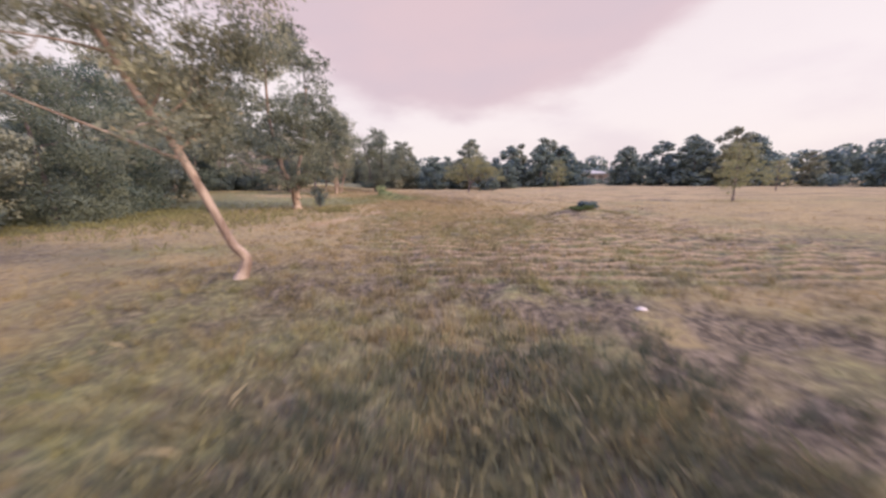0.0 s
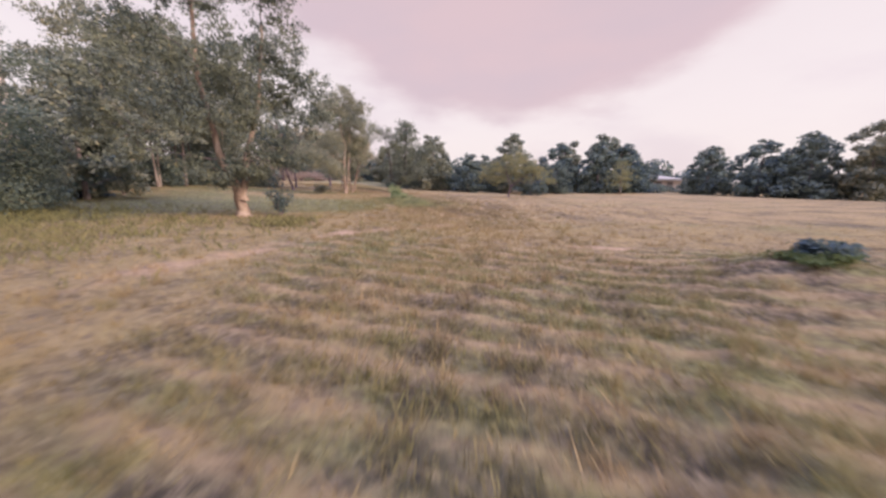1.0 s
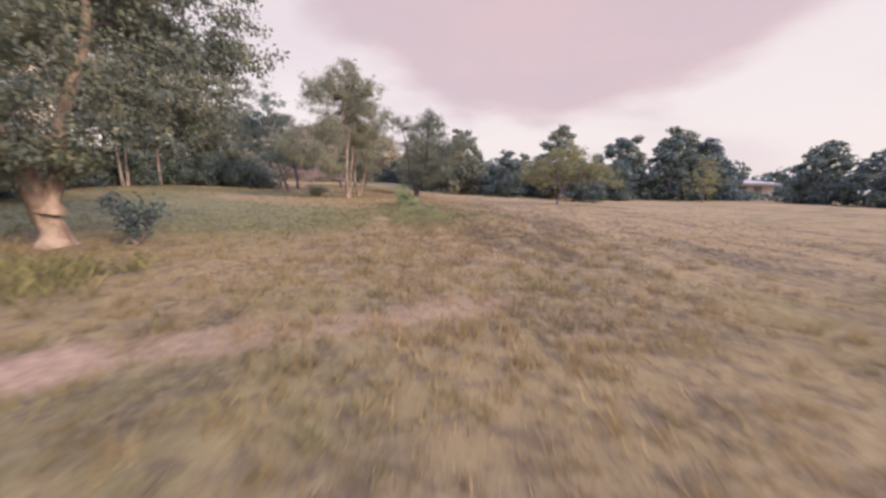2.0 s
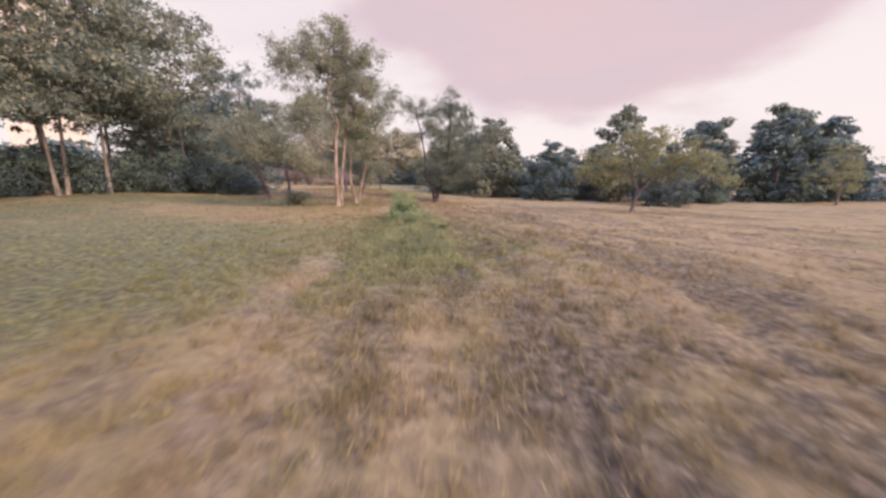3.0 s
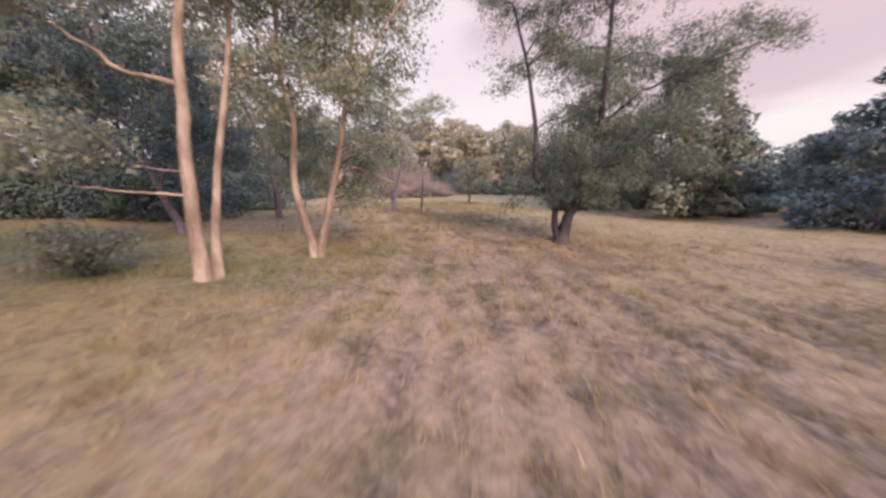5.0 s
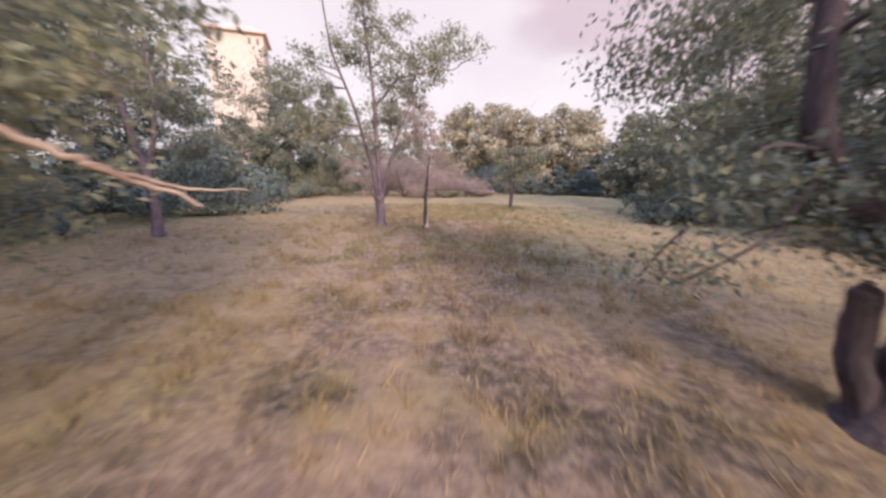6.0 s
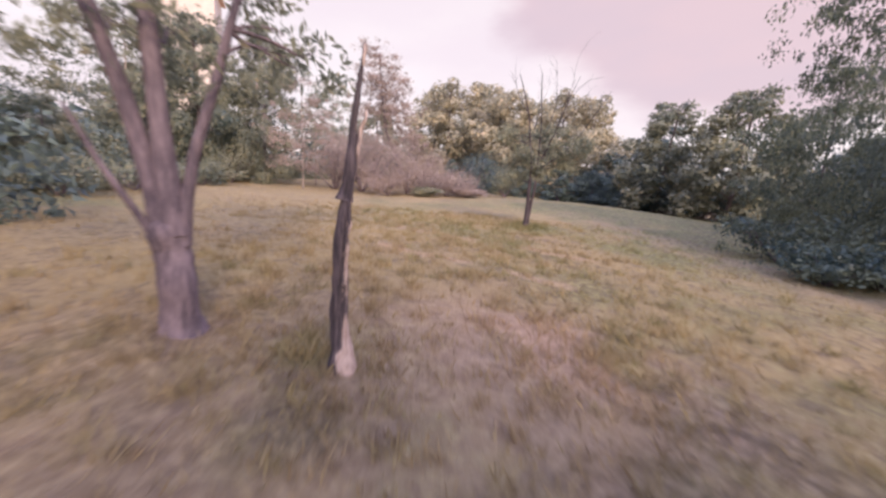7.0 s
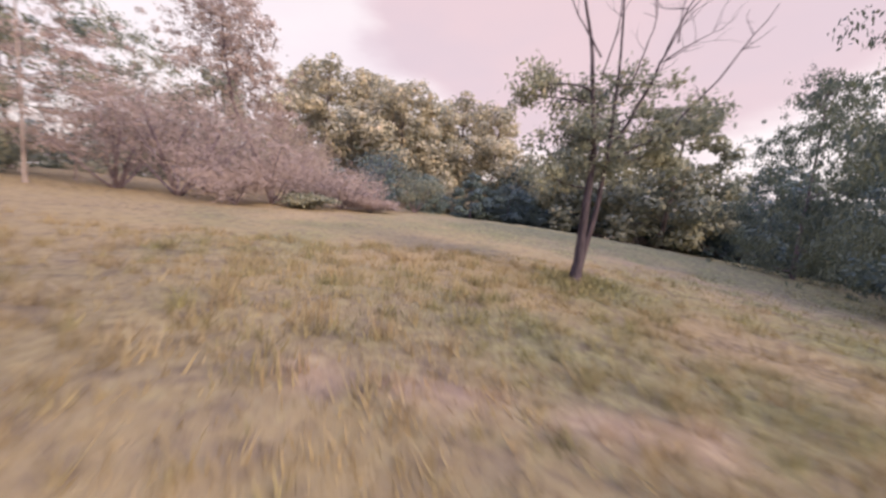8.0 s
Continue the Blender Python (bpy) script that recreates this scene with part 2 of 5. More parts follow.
def first_rows(x, y):
    return step(y, 19.3, 21) * (1 - step(y, 35, 38)) * step(x + 0.35 * (y - 24), -5.8, -3.6) * (1 - step(x, 7, 13))


def second_rows(x, y):
    return step(y, 53, 58) * (1 - step(y, 70, 76)) * step(x + 0.65 * (y - 58), -10.5, -8.8) * (1 - step(x + 0.65 * (y - 58), 3, 9))


def land(x, y):
    x, y = np.asarray(x, float), np.asarray(y, float)
    z = np.zeros_like(x)
    for cx, cy, h, r in HILLS:
        z = z + h * np.exp(-((x - cx) ** 2 + (y - cy) ** 2) / (2 * r * r))
    return z


def fine_land(x, y):
    return (land(x, y) + 0.12 * (fractal(x, y, 2.6, 11) - 0.5) + 0.17 * (fractal(x, y, 0.65, 12) - 0.5)
            + 0.10 * rows_of(x, y) - 0.12 * muddy(x, y) * step(fractal(x, y, 0.9, 17), 0.35, 0.6))


def muddy(x, y):
    """Churned wheel ruts at the field's entry."""
    return np.clip(near_line(x, y, (-2.0, 19.9), (1.3, 15.8), 0.9) + near_line(x, y, (-0.5, 19.6), (3.6, 16.6), 0.8)
                   + near_line(x, y, (-1.4, 18.9), (0.3, 15.4), 0.6) + 0.8 * near_line(x, y, (0.2, 18.8), (2.6, 15.8), 0.7), 0, 1)


SCAR = (-6.35, 24.85)


def cover(x, y):
    """How green, how bare and how dark the ground is, by stubble, mud and painted gap shade."""
    r = rows_of(x, y)
    g = 0.22 + 0.75 * (fractal(x, y, 6.0, 21) - 0.5) + 0.5 * (fractal(x, y, 1.3, 22) - 0.5)
    in_rows, in_b = first_rows(x, y), second_rows(x, y)
    g = g + in_rows * (0.75 * (1 - r) * (1 - 0.62 * step(y, 23.5, 28)) - 0.5 * r) + in_b * (0.16 * (1 - r) - 0.2 * r)
    g = g + 0.40 * spot(x, y, -19, 47, 9, 6) + 0.22 * spot(x, y, -28, 56, 14, 9) + 0.5 * spot(x, y, -8.6, 55.5, 1.5, 3.4, 22) + 0.7 * spot(x, y, -10.6, 60.3, 1.5)
    g = g + 0.12 * spot(x, y, -4, 14, 5, 4) + 0.25 * spot(x, y, -8, 17, 3) + 0.85 * spot(x, y, -16.6, 70.6, 2.0) + 0.6 * spot(x, y, -44, 77, 9, 5)
    g = g + 0.45 * spot(x, y, -22.2, 78.2, 0.8, 0.7) + 0.4 * spot(x, y, -20.6, 81.2, 1.4, 0.8) + 0.25 * spot(x, y, -25.2, 82.6, 0.7) + 0.28 * spot(x, y, -12, 50, 5, 4) + 0.1 * spot(x, y, -23, 85, 2.2) + 0.4 * spot(x, y, -28.8, 94.6, 1.3) + 0.45 * spot(x, y, -29.6, 89.9, 1.2) + 0.35 * spot(x, y, -33, 118, 16, 8) + 0.45 * spot(x, y, -25, 105, 9, 8)
    g = g + 0.28 * spot(x, y, -7, 21.5, 2.4, 2.6) + 0.3 * spot(x, y, -11, 27, 4, 3) + 0.45 * spot(x, y, 5.8, 33.9, 2.0, 1.2) + 0.4 * spot(x, y, -22, 98, 5, 9) - 0.25 * spot(x, y, -8, 45, 5, 5)
    b = (0.6 * near_line(x, y, (-9.5, 30), (-7.3, 37.5), 0.7) + 0.55 * near_line(x, y, (-7.3, 37.5), (-3, 40.5), 0.6)
         + 0.22 * near_line(x, y, (-9.2, 50.6), (-6.3, 46.5), 0.6) + 0.42 * near_line(x, y, (-8.4, 50.2), (-10.8, 54.6), 0.55) + 0.18 * near_line(x, y, (-10.8, 54.6), (-13, 60), 0.5)
         + 0.9 * near_line(x, y, (-8.6, 61.4), (-12.3, 66.8), 0.12) + 0.3 * near_line(x, y, (-7.3, 62.6), (-11.0, 70), 0.2)
         + 0.28 * near_line(x, y, (-6.5, 64.0), (-9.6, 69.5), 0.22) + 0.5 * spot(x, y, -14.5, 69, 2.5, 4, 30)
         + 0.22 * spot(x, y, -22.5, 76.3, 2.2, 0.8, 20) + 0.2 * spot(x, y, -24, 77.6, 2.0) + 0.3 * spot(x, y, -17, 74.5, 2.2, 3, 30)
         + 0.9 * near_line(x, y, (0.7, 36.0), (2.4, 35.9), 0.25) + 0.55 * spot(x, y, -23.6, 84.6, 1.1, 0.6) + 0.4 * spot(x, y, -24.6, 83.6, 1.3) + 0.15 * spot(x, y, -21.2, 79.6, 1.5) + 0.15 * spot(x, y, -25.5, 80.5, 1.8) + 0.5 * near_line(x, y, (-30.2, 86.4), (-24.6, 87.2), 0.26) + 0.5 * near_line(x, y, (-31, 89.0), (-25, 90.2), 0.3) + 0.3 * spot(x, y, -24, 97, 6, 1.2, -40))
    g = g + 0.55 * near_line(x, y, (-23, 31), (-23, 46), 5.5) + 0.3 * near_line(x, y, (-22, 46), (-17, 55), 4) + 0.35 * near_line(x, y, (-36, 63), (-22, 68), 3.5)
    slope = step(y, 71, 79)
    g = g - 0.09 * slope
    b = b + 0.10 * slope * step(fractal(x, y, 3.0, 43), 0.2, 0.7)
    b = b * step(fractal(x, y, 0.8, 41), 0.25, 0.6) + (0.42 + 0.05 * step(y, 24, 28)) * r * in_rows + 0.3 * r * in_b
    s = (1.4 * muddy(x, y) + 0.85 * spot(x, y, -5.9, 21.4, 2.6, 1.9) + 0.4 * spot(x, y, -7.2, 63.4, 2.0, 2.6) + 0.65 * spot(x, y, -15.2, 75.8, 1.7, 1.5) + 0.7 * spot(x, y, -2.2, 14.4, 1.5, 2.0) + 0.8 * spot(x, y, -2.5, 16.5, 1.2, 0.9) + 0.75 * spot(x, y, -19.8, 77.8, 2.0, 4.5, 40) + 0.3 * spot(x, y, -22.0, 78.4, 1.2, 2.0, 40) + 0.35 * spot(x, y, -22.6, 81.6, 1.6) + 0.55 * spot(x, y, -2.6, 47.6, 2.4, 4, 0)
         + 0.6 * spot(x, y, -37.7, 100.1, 0.9, 0.35) + 0.7 * spot(x, y, -27.3, 92.2, 0.6, 0.25) + 0.6 * spot(x, y, -22.0, 84.3, 0.7, 0.5) + 0.5 * spot(x, y, -15.5, 74, 2.0) + 0.2 * spot(x, y, -28, 86.5, 2) + 0.8 * spot(x, y, 10.5, 36, 1.6, 0.7) + 1.1 * spot(x, y, 4.0, 32.4, 1.4, 0.9))
    # furrows between the rows are darkened, their small shadows put into the colour
    s = s + (1.05 + 0.4 * (1 - step(y, 23, 25.5))) * in_rows * step(0.45 - r, 0.0, 0.4) * step(fractal(x, y, 1.6, 53), 0.30, 0.55) * (1 - 0.45 * step(y, 24, 28)) * (1 - 0.6 * step(y, 30, 36)) + 0.75 * in_b * step(0.4 - r, 0, 0.4) * step(fractal(x, y, 1.6, 54), 0.30, 0.55)
    # ground under the weedy strip is darkened to paint shaded gaps between plants
    s = s + 0.4 * near_line(x, y, (-6.4, 52), (-8.6, 60), 1.5) + 0.8 * near_line(x, y, (-7.2, 51.8), (-10.6, 61.4), 1.1) + 0.40 * step(fractal(x, y, 0.8, 55), 0.48, 0.70) * (1 - step(y, 68, 82))
    s = s * step(fractal(x, y, 0.55, 51), 0.3, 0.62) + 0.32 * spot(x, y, -5.6, 21.0, 2.8, 1.6) + 0.45 * spot(x, y, -20.7, 78.9, 1.7, 1.2, 25) + 0.3 * spot(x, y, -26.0, 80.9, 1.7, 1.0) + 0.9 * spot(x, y, SCAR[0], SCAR[1], 0.50, 0.20, -12)
    # combed streaks of dark thatch and pale straw along the mower's way
    second = step(y, 53, 58)
    comb = (1 - second) * fractal(0.96 * x + 0.28 * y, 0.16 * (0.96 * y - 0.28 * x), 0.55, 57) + second * fractal(0.82 * x + 0.57 * y, 0.12 * (0.82 * y - 0.57 * x), 0.50, 58)
    where = step(y, 42, 45) * (1 - step(y, 78, 84)) * step(x + 0.35 * (y - 50), -8.5, -5.5)
    s = s + 0.5 * where * step(comb, 0.50, 0.66)
    b = b + 0.16 * where * step(0.5 - comb, 0.0, 0.14)
    return np.clip(g, 0, 1), np.clip(b, 0, 1), np.clip(s, 0, 0.9)


# ---- mesh helpers ----
def mesh_of(name, verts, faces, mat, smooth=False):
    """verts (n, 3) and faces (m, 3 or 4) as arrays."""
    verts, faces = np.asarray(verts, np.float32), np.asarray(faces, np.int32)
    me = bpy.data.meshes.new(name)
    k = faces.shape[1]
    me.vertices.add(len(verts))
    me.vertices.foreach_set("co", verts.ravel())
    me.loops.add(faces.size)
    me.loops.foreach_set("vertex_index", faces.ravel())
    me.polygons.add(len(faces))
    me.polygons.foreach_set("loop_start", np.arange(0, faces.size, k, dtype=np.int32))
    if smooth:
        me.polygons.foreach_set("use_smooth", np.ones(len(faces), bool))
    me.materials.append(mat)
    me.update(calc_edges=True)
    return me


def cover_attributes(me, x, y):
    for key, values in zip(("green", "bare", "stubble_shade"), cover(x, y)):
        me.attributes.new(key, "FLOAT", "POINT").data.foreach_set("value", values.astype(np.float32))


def axis(fine_lo, fine_hi, step_fine, far_lo, far_hi):
    mid = list(np.arange(fine_lo, fine_hi, step_fine))
    up, d = [fine_hi], step_fine
    while up[-1] < far_hi:
        d *= 1.09
        up.append(up[-1] + d)
    down, d = [fine_lo], step_fine
    while down[-1] > far_lo:
        d *= 1.09
        down.append(down[-1] - d)
    return np.array(down[:0:-1] + mid + up)


def build_ground():
    xs, ys = axis(-33, 6, 0.17, -1500, 1500), axis(12, 96, 0.17, -1200, 1800)
    x, y = [a.ravel() for a in np.meshgrid(xs, ys)]
    z = fine_land(x, y)
    w, h = len(xs), len(ys)
    i = (np.arange(h - 1)[:, None] * w + np.arange(w - 1)).ravel()
    me = mesh_of("ground", np.stack([x, y, z], 1), np.stack([i, i + 1, i + w + 1, i + w], 1), GROUND, True)
    cover_attributes(me, x, y)
    tagged(new("ground", me), "dry straw-coloured meadow with raked rows and green patches", "ground", kind="structure")


build_ground()


def tube(points, radii, sides=8, wob=0.0, rng=None):
    """Rings along a bent line, as vertices and quads."""
    p, r = np.asarray(points, float), np.asarray(radii, float)
    t = np.gradient(p, axis=0)
    t /= np.linalg.norm(t, axis=1)[:, None] + 1e-9
    side = np.cross(t, (0.31, 0.17, 0.93) if abs(t[0][2]) < 0.8 else (1.0, 0.1, 0.0))
    side /= np.linalg.norm(side, axis=1)[:, None] + 1e-9
    up = np.cross(t, side)
    a = np.linspace(0, 2 * math.pi, sides, endpoint=False)
    rr = r[:, None] * np.ones(sides)
    if wob and rng is not None:
        rr = rr * (1 + wob * (rng.random(rr.shape) - 0.5))
    v = p[:, None] + rr[..., None] * (np.cos(a)[None, :, None] * side[:, None] + np.sin(a)[None, :, None] * up[:, None])
    k = np.arange(len(p) - 1)[:, None] * sides
    j = np.arange(sides)[None]
    f = np.stack([k + j, k + (j + 1) % sides, k + sides + (j + 1) % sides, k + sides + j], -1).reshape(-1, 4)
    v = np.vstack([v.reshape(-1, 3), p[-1:] + t[-1:] * r[-1]])
    tip = (len(p) - 1) * sides
    cap = np.stack([tip + j[0], tip + (j[0] + 1) % sides, np.full(sides, len(v) - 1), np.full(sides, len(v) - 1)], -1)
    return v, f, cap[:, :3]


class Solid:
    """Gathers tubes into one mesh."""

    def __init__(self):
        self.v, self.f, self.n = [], [], 0

    def tube(self, points, radii, sides=8, wob=0.0, rng=None):
        v, f, cap = tube(points, radii, sides, wob, rng)
        self.v.append(v)
        self.f += [f + self.n, np.hstack([cap, cap[:, 2:]]) + self.n]
        self.n += len(v)

    def mesh(self, name, mat):
        f = np.vstack(self.f)
        me = bpy.data.meshes.new(name)
        me.from_pydata(np.vstack(self.v).tolist(), [], [q[:3] if q[2] == q[3] else q for q in f.tolist()])
        me.polygons.foreach_set("use_smooth", np.ones(len(me.polygons), bool))
        me.materials.append(mat)
        return me


def bent(a, b, rng, bow=0.12, count=7, rise=0.0):
    a, b = np.asarray(a, float), np.asarray(b, float)
    f = np.linspace(0, 1, count)[:, None]
    d = np.linalg.norm(b - a)
    off = (rng.random(3) - 0.5) * 2 * bow * d
    off2 = (rng.random(3) - 0.5) * bow * d
    return a + (b - a) * f + np.sin(f * math.pi) * (off + (0, 0, rise * d)) + np.sin(2 * f * math.pi) * off2 * 0.5


def leaves_at(centres, rng, length, width, droop=0.4):
    """Folded diamond leaves at the given places."""
    n = len(centres)
    az, el = rng.random(n) * 2 * math.pi, (rng.random(n) - 0.5) * 2.2 - droop
    way = np.stack([np.cos(az) * np.cos(el), np.sin(az) * np.cos(el), np.sin(el)], 1)
    side = np.cross(way, rng.normal(size=(n, 3)))
    side /= np.linalg.norm(side, axis=1)[:, None] + 1e-9
    out = np.cross(way, side)
    s = (0.6 + 0.8 * rng.random(n))[:, None]
    L, W = length * s, width * s
    v = np.stack([centres - way * L * 0.5, centres + side * W * 0.5 + out * W * 0.15,
                  centres + way * L * 0.5 - (0, 0, 1) * L * 0.08, centres - side * W * 0.5 + out * W * 0.15], 1)
    return v.reshape(-1, 3), np.arange(4 * n).reshape(n, 4)


def crown_points(clumps, count, rng, puff=0.42):
    """Leaf places: each clump breaks into uneven boughs, each bough into small tufts, with gaps between."""
    size = np.array([c[3] * c[4] * c[5] for c in clumps]) ** (2 / 3)
    share = np.maximum(1, (count * size / size.sum())).astype(int)
    out = []
    for (cx, cy, cz, rx, ry, rz), m in zip(clumps, share):
        boughs = int(rng.integers(7, 12))
        d = rng.normal(size=(boughs, 3))
        d /= np.linalg.norm(d, axis=1)[:, None]
        mid = d * (0.35 + 0.75 * rng.random((boughs, 1))) * (rx, ry, rz) + (cx, cy, cz)
        span = (0.34 + 0.36 * rng.random((boughs, 1))) * np.array((rx, ry, 0.75 * rz)) * (0.7 + 0.6 * rng.random((boughs, 3)))
        tufts = max(4, m // 30)
        k = rng.integers(0, boughs, tufts)
        t = mid[k] + np.clip(rng.normal(size=(tufts, 3)), -1.9, 1.9) * span[k] * 0.8
        pick = rng.integers(0, tufts, m)
        soft = puff * (0.35 + 0.6 * rng.random((tufts, 1)))
        out.append(t[pick] + rng.normal(size=(m, 3)) * (0.7, 0.7, 0.45) * soft[pick])
    return np.vstack(out)


def mass_leaves(clumps, count, rng, length, width, ragged=0.24):
    """Leaves over the outside of overlapping lumpy boughs, laid like shingles, with ragged rims."""
    c = []
    for x, y, z, rx, ry, rz in clumps:
        for _ in range(5):
            d = rng.normal(size=3)
            d *= (0.35 + 0.45 * rng.random()) / np.linalg.norm(d)
            k = 0.36 + 0.26 * rng.random()
            c.append((x + d[0] * rx, y + d[1] * ry, z + d[2] * rz, k * rx, k * ry, k * rz * 0.85))
    c = np.array(c)
    size = (c[:, 3] * c[:, 4] * c[:, 5]) ** (2 / 3)
    k = rng.choice(len(c), int(2.2 * count), p=size / size.sum())
    d = rng.normal(size=(len(k), 3))
    d /= np.linalg.norm(d, axis=1)[:, None]
    knobs = rng.normal(size=(len(c), 5, 3))
    knobs /= np.linalg.norm(knobs, axis=2)[:, :, None]
    lump = np.exp(-5 * (1 - np.einsum("nj,nkj->nk", d, knobs[k]))).max(axis=1)
    p = c[k, :3] + d * c[k, 3:] * (0.74 + 0.36 * lump + ragged * rng.normal(size=len(k)))[:, None]
    inside = np.zeros(len(k), int)
    for q in c:
        inside += np.linalg.norm((p - q[:3]) / q[3:], axis=1) < 0.72
    keep = (inside == 0) | (rng.random(len(k)) < 0.12)
    p, d = p[keep][:count], d[keep][:count]
    n = len(p)
    face = d + (0, 0, 0.35) + 0.42 * rng.normal(size=(n, 3))
    way = np.cross(face, rng.normal(size=(n, 3)))
    way /= np.linalg.norm(way, axis=1)[:, None] + 1e-9
    side = np.cross(face, way)
    side /= np.linalg.norm(side, axis=1)[:, None] + 1e-9
    out = np.cross(way, side)
    s = (0.55 + 0.9 * rng.random(n))[:, None]
    L, W = length * s, width * s
    v = np.stack([p - way * L * 0.45 + side * W * 0.55, p - way * L * 0.3 - side * W * 0.55, p + way * L * 0.6 + out * W * 0.2], 1)
    return v.reshape(-1, 3), np.arange(3 * n).reshape(n, 3)


def part(name, me, parent, label=""):
    ob = new(name, me)
    ob.parent = parent
    if label:
        tagged(ob, label)
    return ob


def tree(name, x, y, trunks, clumps, leaves, leaf=(0.15, 0.06), leaf_mat=LEAF_GUM, bark=BARK_GREY, label="", seed=1, puff=0.42,
         limbs=True, face=None, limb_bark=None, bare_limbs=(), group="", category="tree", droop=0.4, twigs=3, mass=False, twiggy=0, scatter=0, lean=0.0):
    """A tree in its own measure: trunks are (points, first radius, last radius); clumps are (x, y, z, rx, ry, rz)."""
    rng = np.random.default_rng(seed)
    if lean:
        trunks = [([(q[0] + lean * q[2], *q[1:]) for q in points], r0, r1) for points, r0, r1 in trunks]
        bare_limbs = [([(q[0] + lean * q[2], *q[1:]) for q in points], r) for points, r in bare_limbs]
        clumps = [(c[0] + lean * c[2], *c[1:]) for c in clumps]
    if face is not None:
        trunks = [([facing(face, p) for p in points], r0, r1) for points, r0, r1 in trunks]
        bare_limbs = [([facing(face, p) for p in points], r) for points, r in bare_limbs]
        clumps = [(*facing(face, c[:3]), c[3], c[3], c[3] * (c[4] if len(c) > 4 else 0.7)) for c in clumps]
    if scatter:
        # small sprays round each bough
        sprays = []
        for cx, cy, cz, rx, ry, rz in clumps:
            for _ in range(scatter):
                d = rng.normal(size=3)
                d *= (0.85 + 0.6 * rng.random()) / np.linalg.norm(d)
                k = 0.35 + 0.3 * rng.random()
                sprays.append((cx + d[0] * rx, cy + d[1] * ry, cz + 0.9 * abs(d[2]) * rx - 0.2, k * rx, k * ry, k * rx))
        clumps = [(cx, cy, cz, 0.85 * rx, 0.85 * ry, rz) for cx, cy, cz, rx, ry, rz in clumps] + sprays
    root = new(name)
    root.location = (x, y, float(land(x, y)) - 0.06)
    tagged(root, label, category, group)
    spine = []
    for points, r0, r1 in trunks:
        p = np.asarray(points, float)
        f = np.linspace(0, 1, len(p))
        g = np.linspace(0, 1, 5 * len(p))
        q = np.stack([np.interp(g, f, p[:, k]) for k in range(3)], 1)
        q[1:-1] = (q[:-2] + q[1:-1] * 2 + q[2:]) / 4
        sway = rng.normal(size=(len(q), 3)) * r0 * 0.22
        for _ in range(4):
            sway[1:-1] = (sway[:-2] + 2 * sway[1:-1] + sway[2:]) / 4
        q[2:-1] += sway[2:-1]
        rad = r0 + (r1 - r0) * g ** 0.8
        rad[:3] *= (1.45, 1.22, 1.08)
        s = Solid()
        s.tube(q, rad, 10, 0.14, rng)
        part("trunk", s.mesh("trunk", bark), root)
        if q[-1][2] > 1.5 or len(trunks) == 1:
            spine += [(q[i], rad[i]) for i in range(len(q))]
    places = np.array([s[0] for s in spine])
    limb_bark = limb_bark or bark
    if limbs:
        s = Solid()
        for cx, cy, cz, rx, ry, rz in sorted(clumps, key=lambda q: np.linalg.norm(places - q[:3], axis=1).min()):
            c = np.array((cx, cy, cz))
            reach = np.linalg.norm((places - c) * (1, 1, 0.6), axis=1) + (4.0 if rx > 0.3 else 0.5) * np.maximum(0, places[:, 2] - cz + 0.25 * rz)
            i = int(np.argmin(reach + 2.0 * (places[:, 2] < 0.25 * cz)))
            r = min(0.6 * spine[i][1], 0.016 + 0.011 * np.linalg.norm(places[i] - c))
            line = bent(places[i], c, rng, 0.16, 8, 0.08)
            s.tube(line, np.linspace(r, 0.3 * r, 8), 5, 0.1, rng)
            if np.linalg.norm(places[i] - c) > 1.5:
                spine += [(line[k], r * (1 - 0.1 * k)) for k in range(3, 7)]
                places = np.array([q[0] for q in spine])
            for _ in range(twigs):
                k = int(rng.integers(3, 8))
                end = c + (rng.random(3) - 0.5) * 1.7 * (rx, ry, rz)
                s.tube(bent(line[k], end, rng, 0.12, 5), np.linspace(0.32 * r, 0.08 * r, 5), 4)
            if face is not None:
                part("limb", s.mesh("limb", limb_bark), root)
                s = Solid()
        if s.n:
            part("limb", s.mesh("limb", limb_bark), root)
    for points, r in bare_limbs:
        s = Solid()
        p = np.asarray(points, float)
        g = np.linspace(0, 1, 4 * len(p))
        q = np.stack([np.interp(g, np.linspace(0, 1, len(p)), p[:, k]) for k in range(3)], 1)
        q[1:-1] += rng.normal(size=(len(q) - 2, 3)) * r * 0.35
        s.tube(q, np.linspace(r, 0.2 * r, len(q)), 6, 0.1, rng)
        for _ in range(twiggy):
            k = int(rng.integers(len(q) // 4, len(q) - 1))
            end = q[k] + (0.2 + 0.4 * rng.random()) * ((q[-1] - q[0]) / np.linalg.norm(q[-1] - q[0]) + 0.8 * rng.normal(size=3) + (0, 0, 0.5))
            twig = bent(q[k], end, rng, 0.15, 5)
            s.tube(twig, np.linspace(0.35 * r, 0.12 * r, 5), 4)
            s.tube(bent(twig[2], twig[2] + 0.4 * (end - q[k]) + 0.15 * rng.normal(size=3), rng, 0.15, 4), np.linspace(0.2 * r, 0.08 * r, 4), 4)
        part("limb", s.mesh("limb", bark), root)
    if leaves:
        v, f = mass_leaves(clumps, leaves, rng, *leaf) if mass else leaves_at(crown_points(clumps, leaves, rng, puff), rng, *leaf, droop)
        part("crown", mesh_of("crown", v, f, leaf_mat), root)
    return root


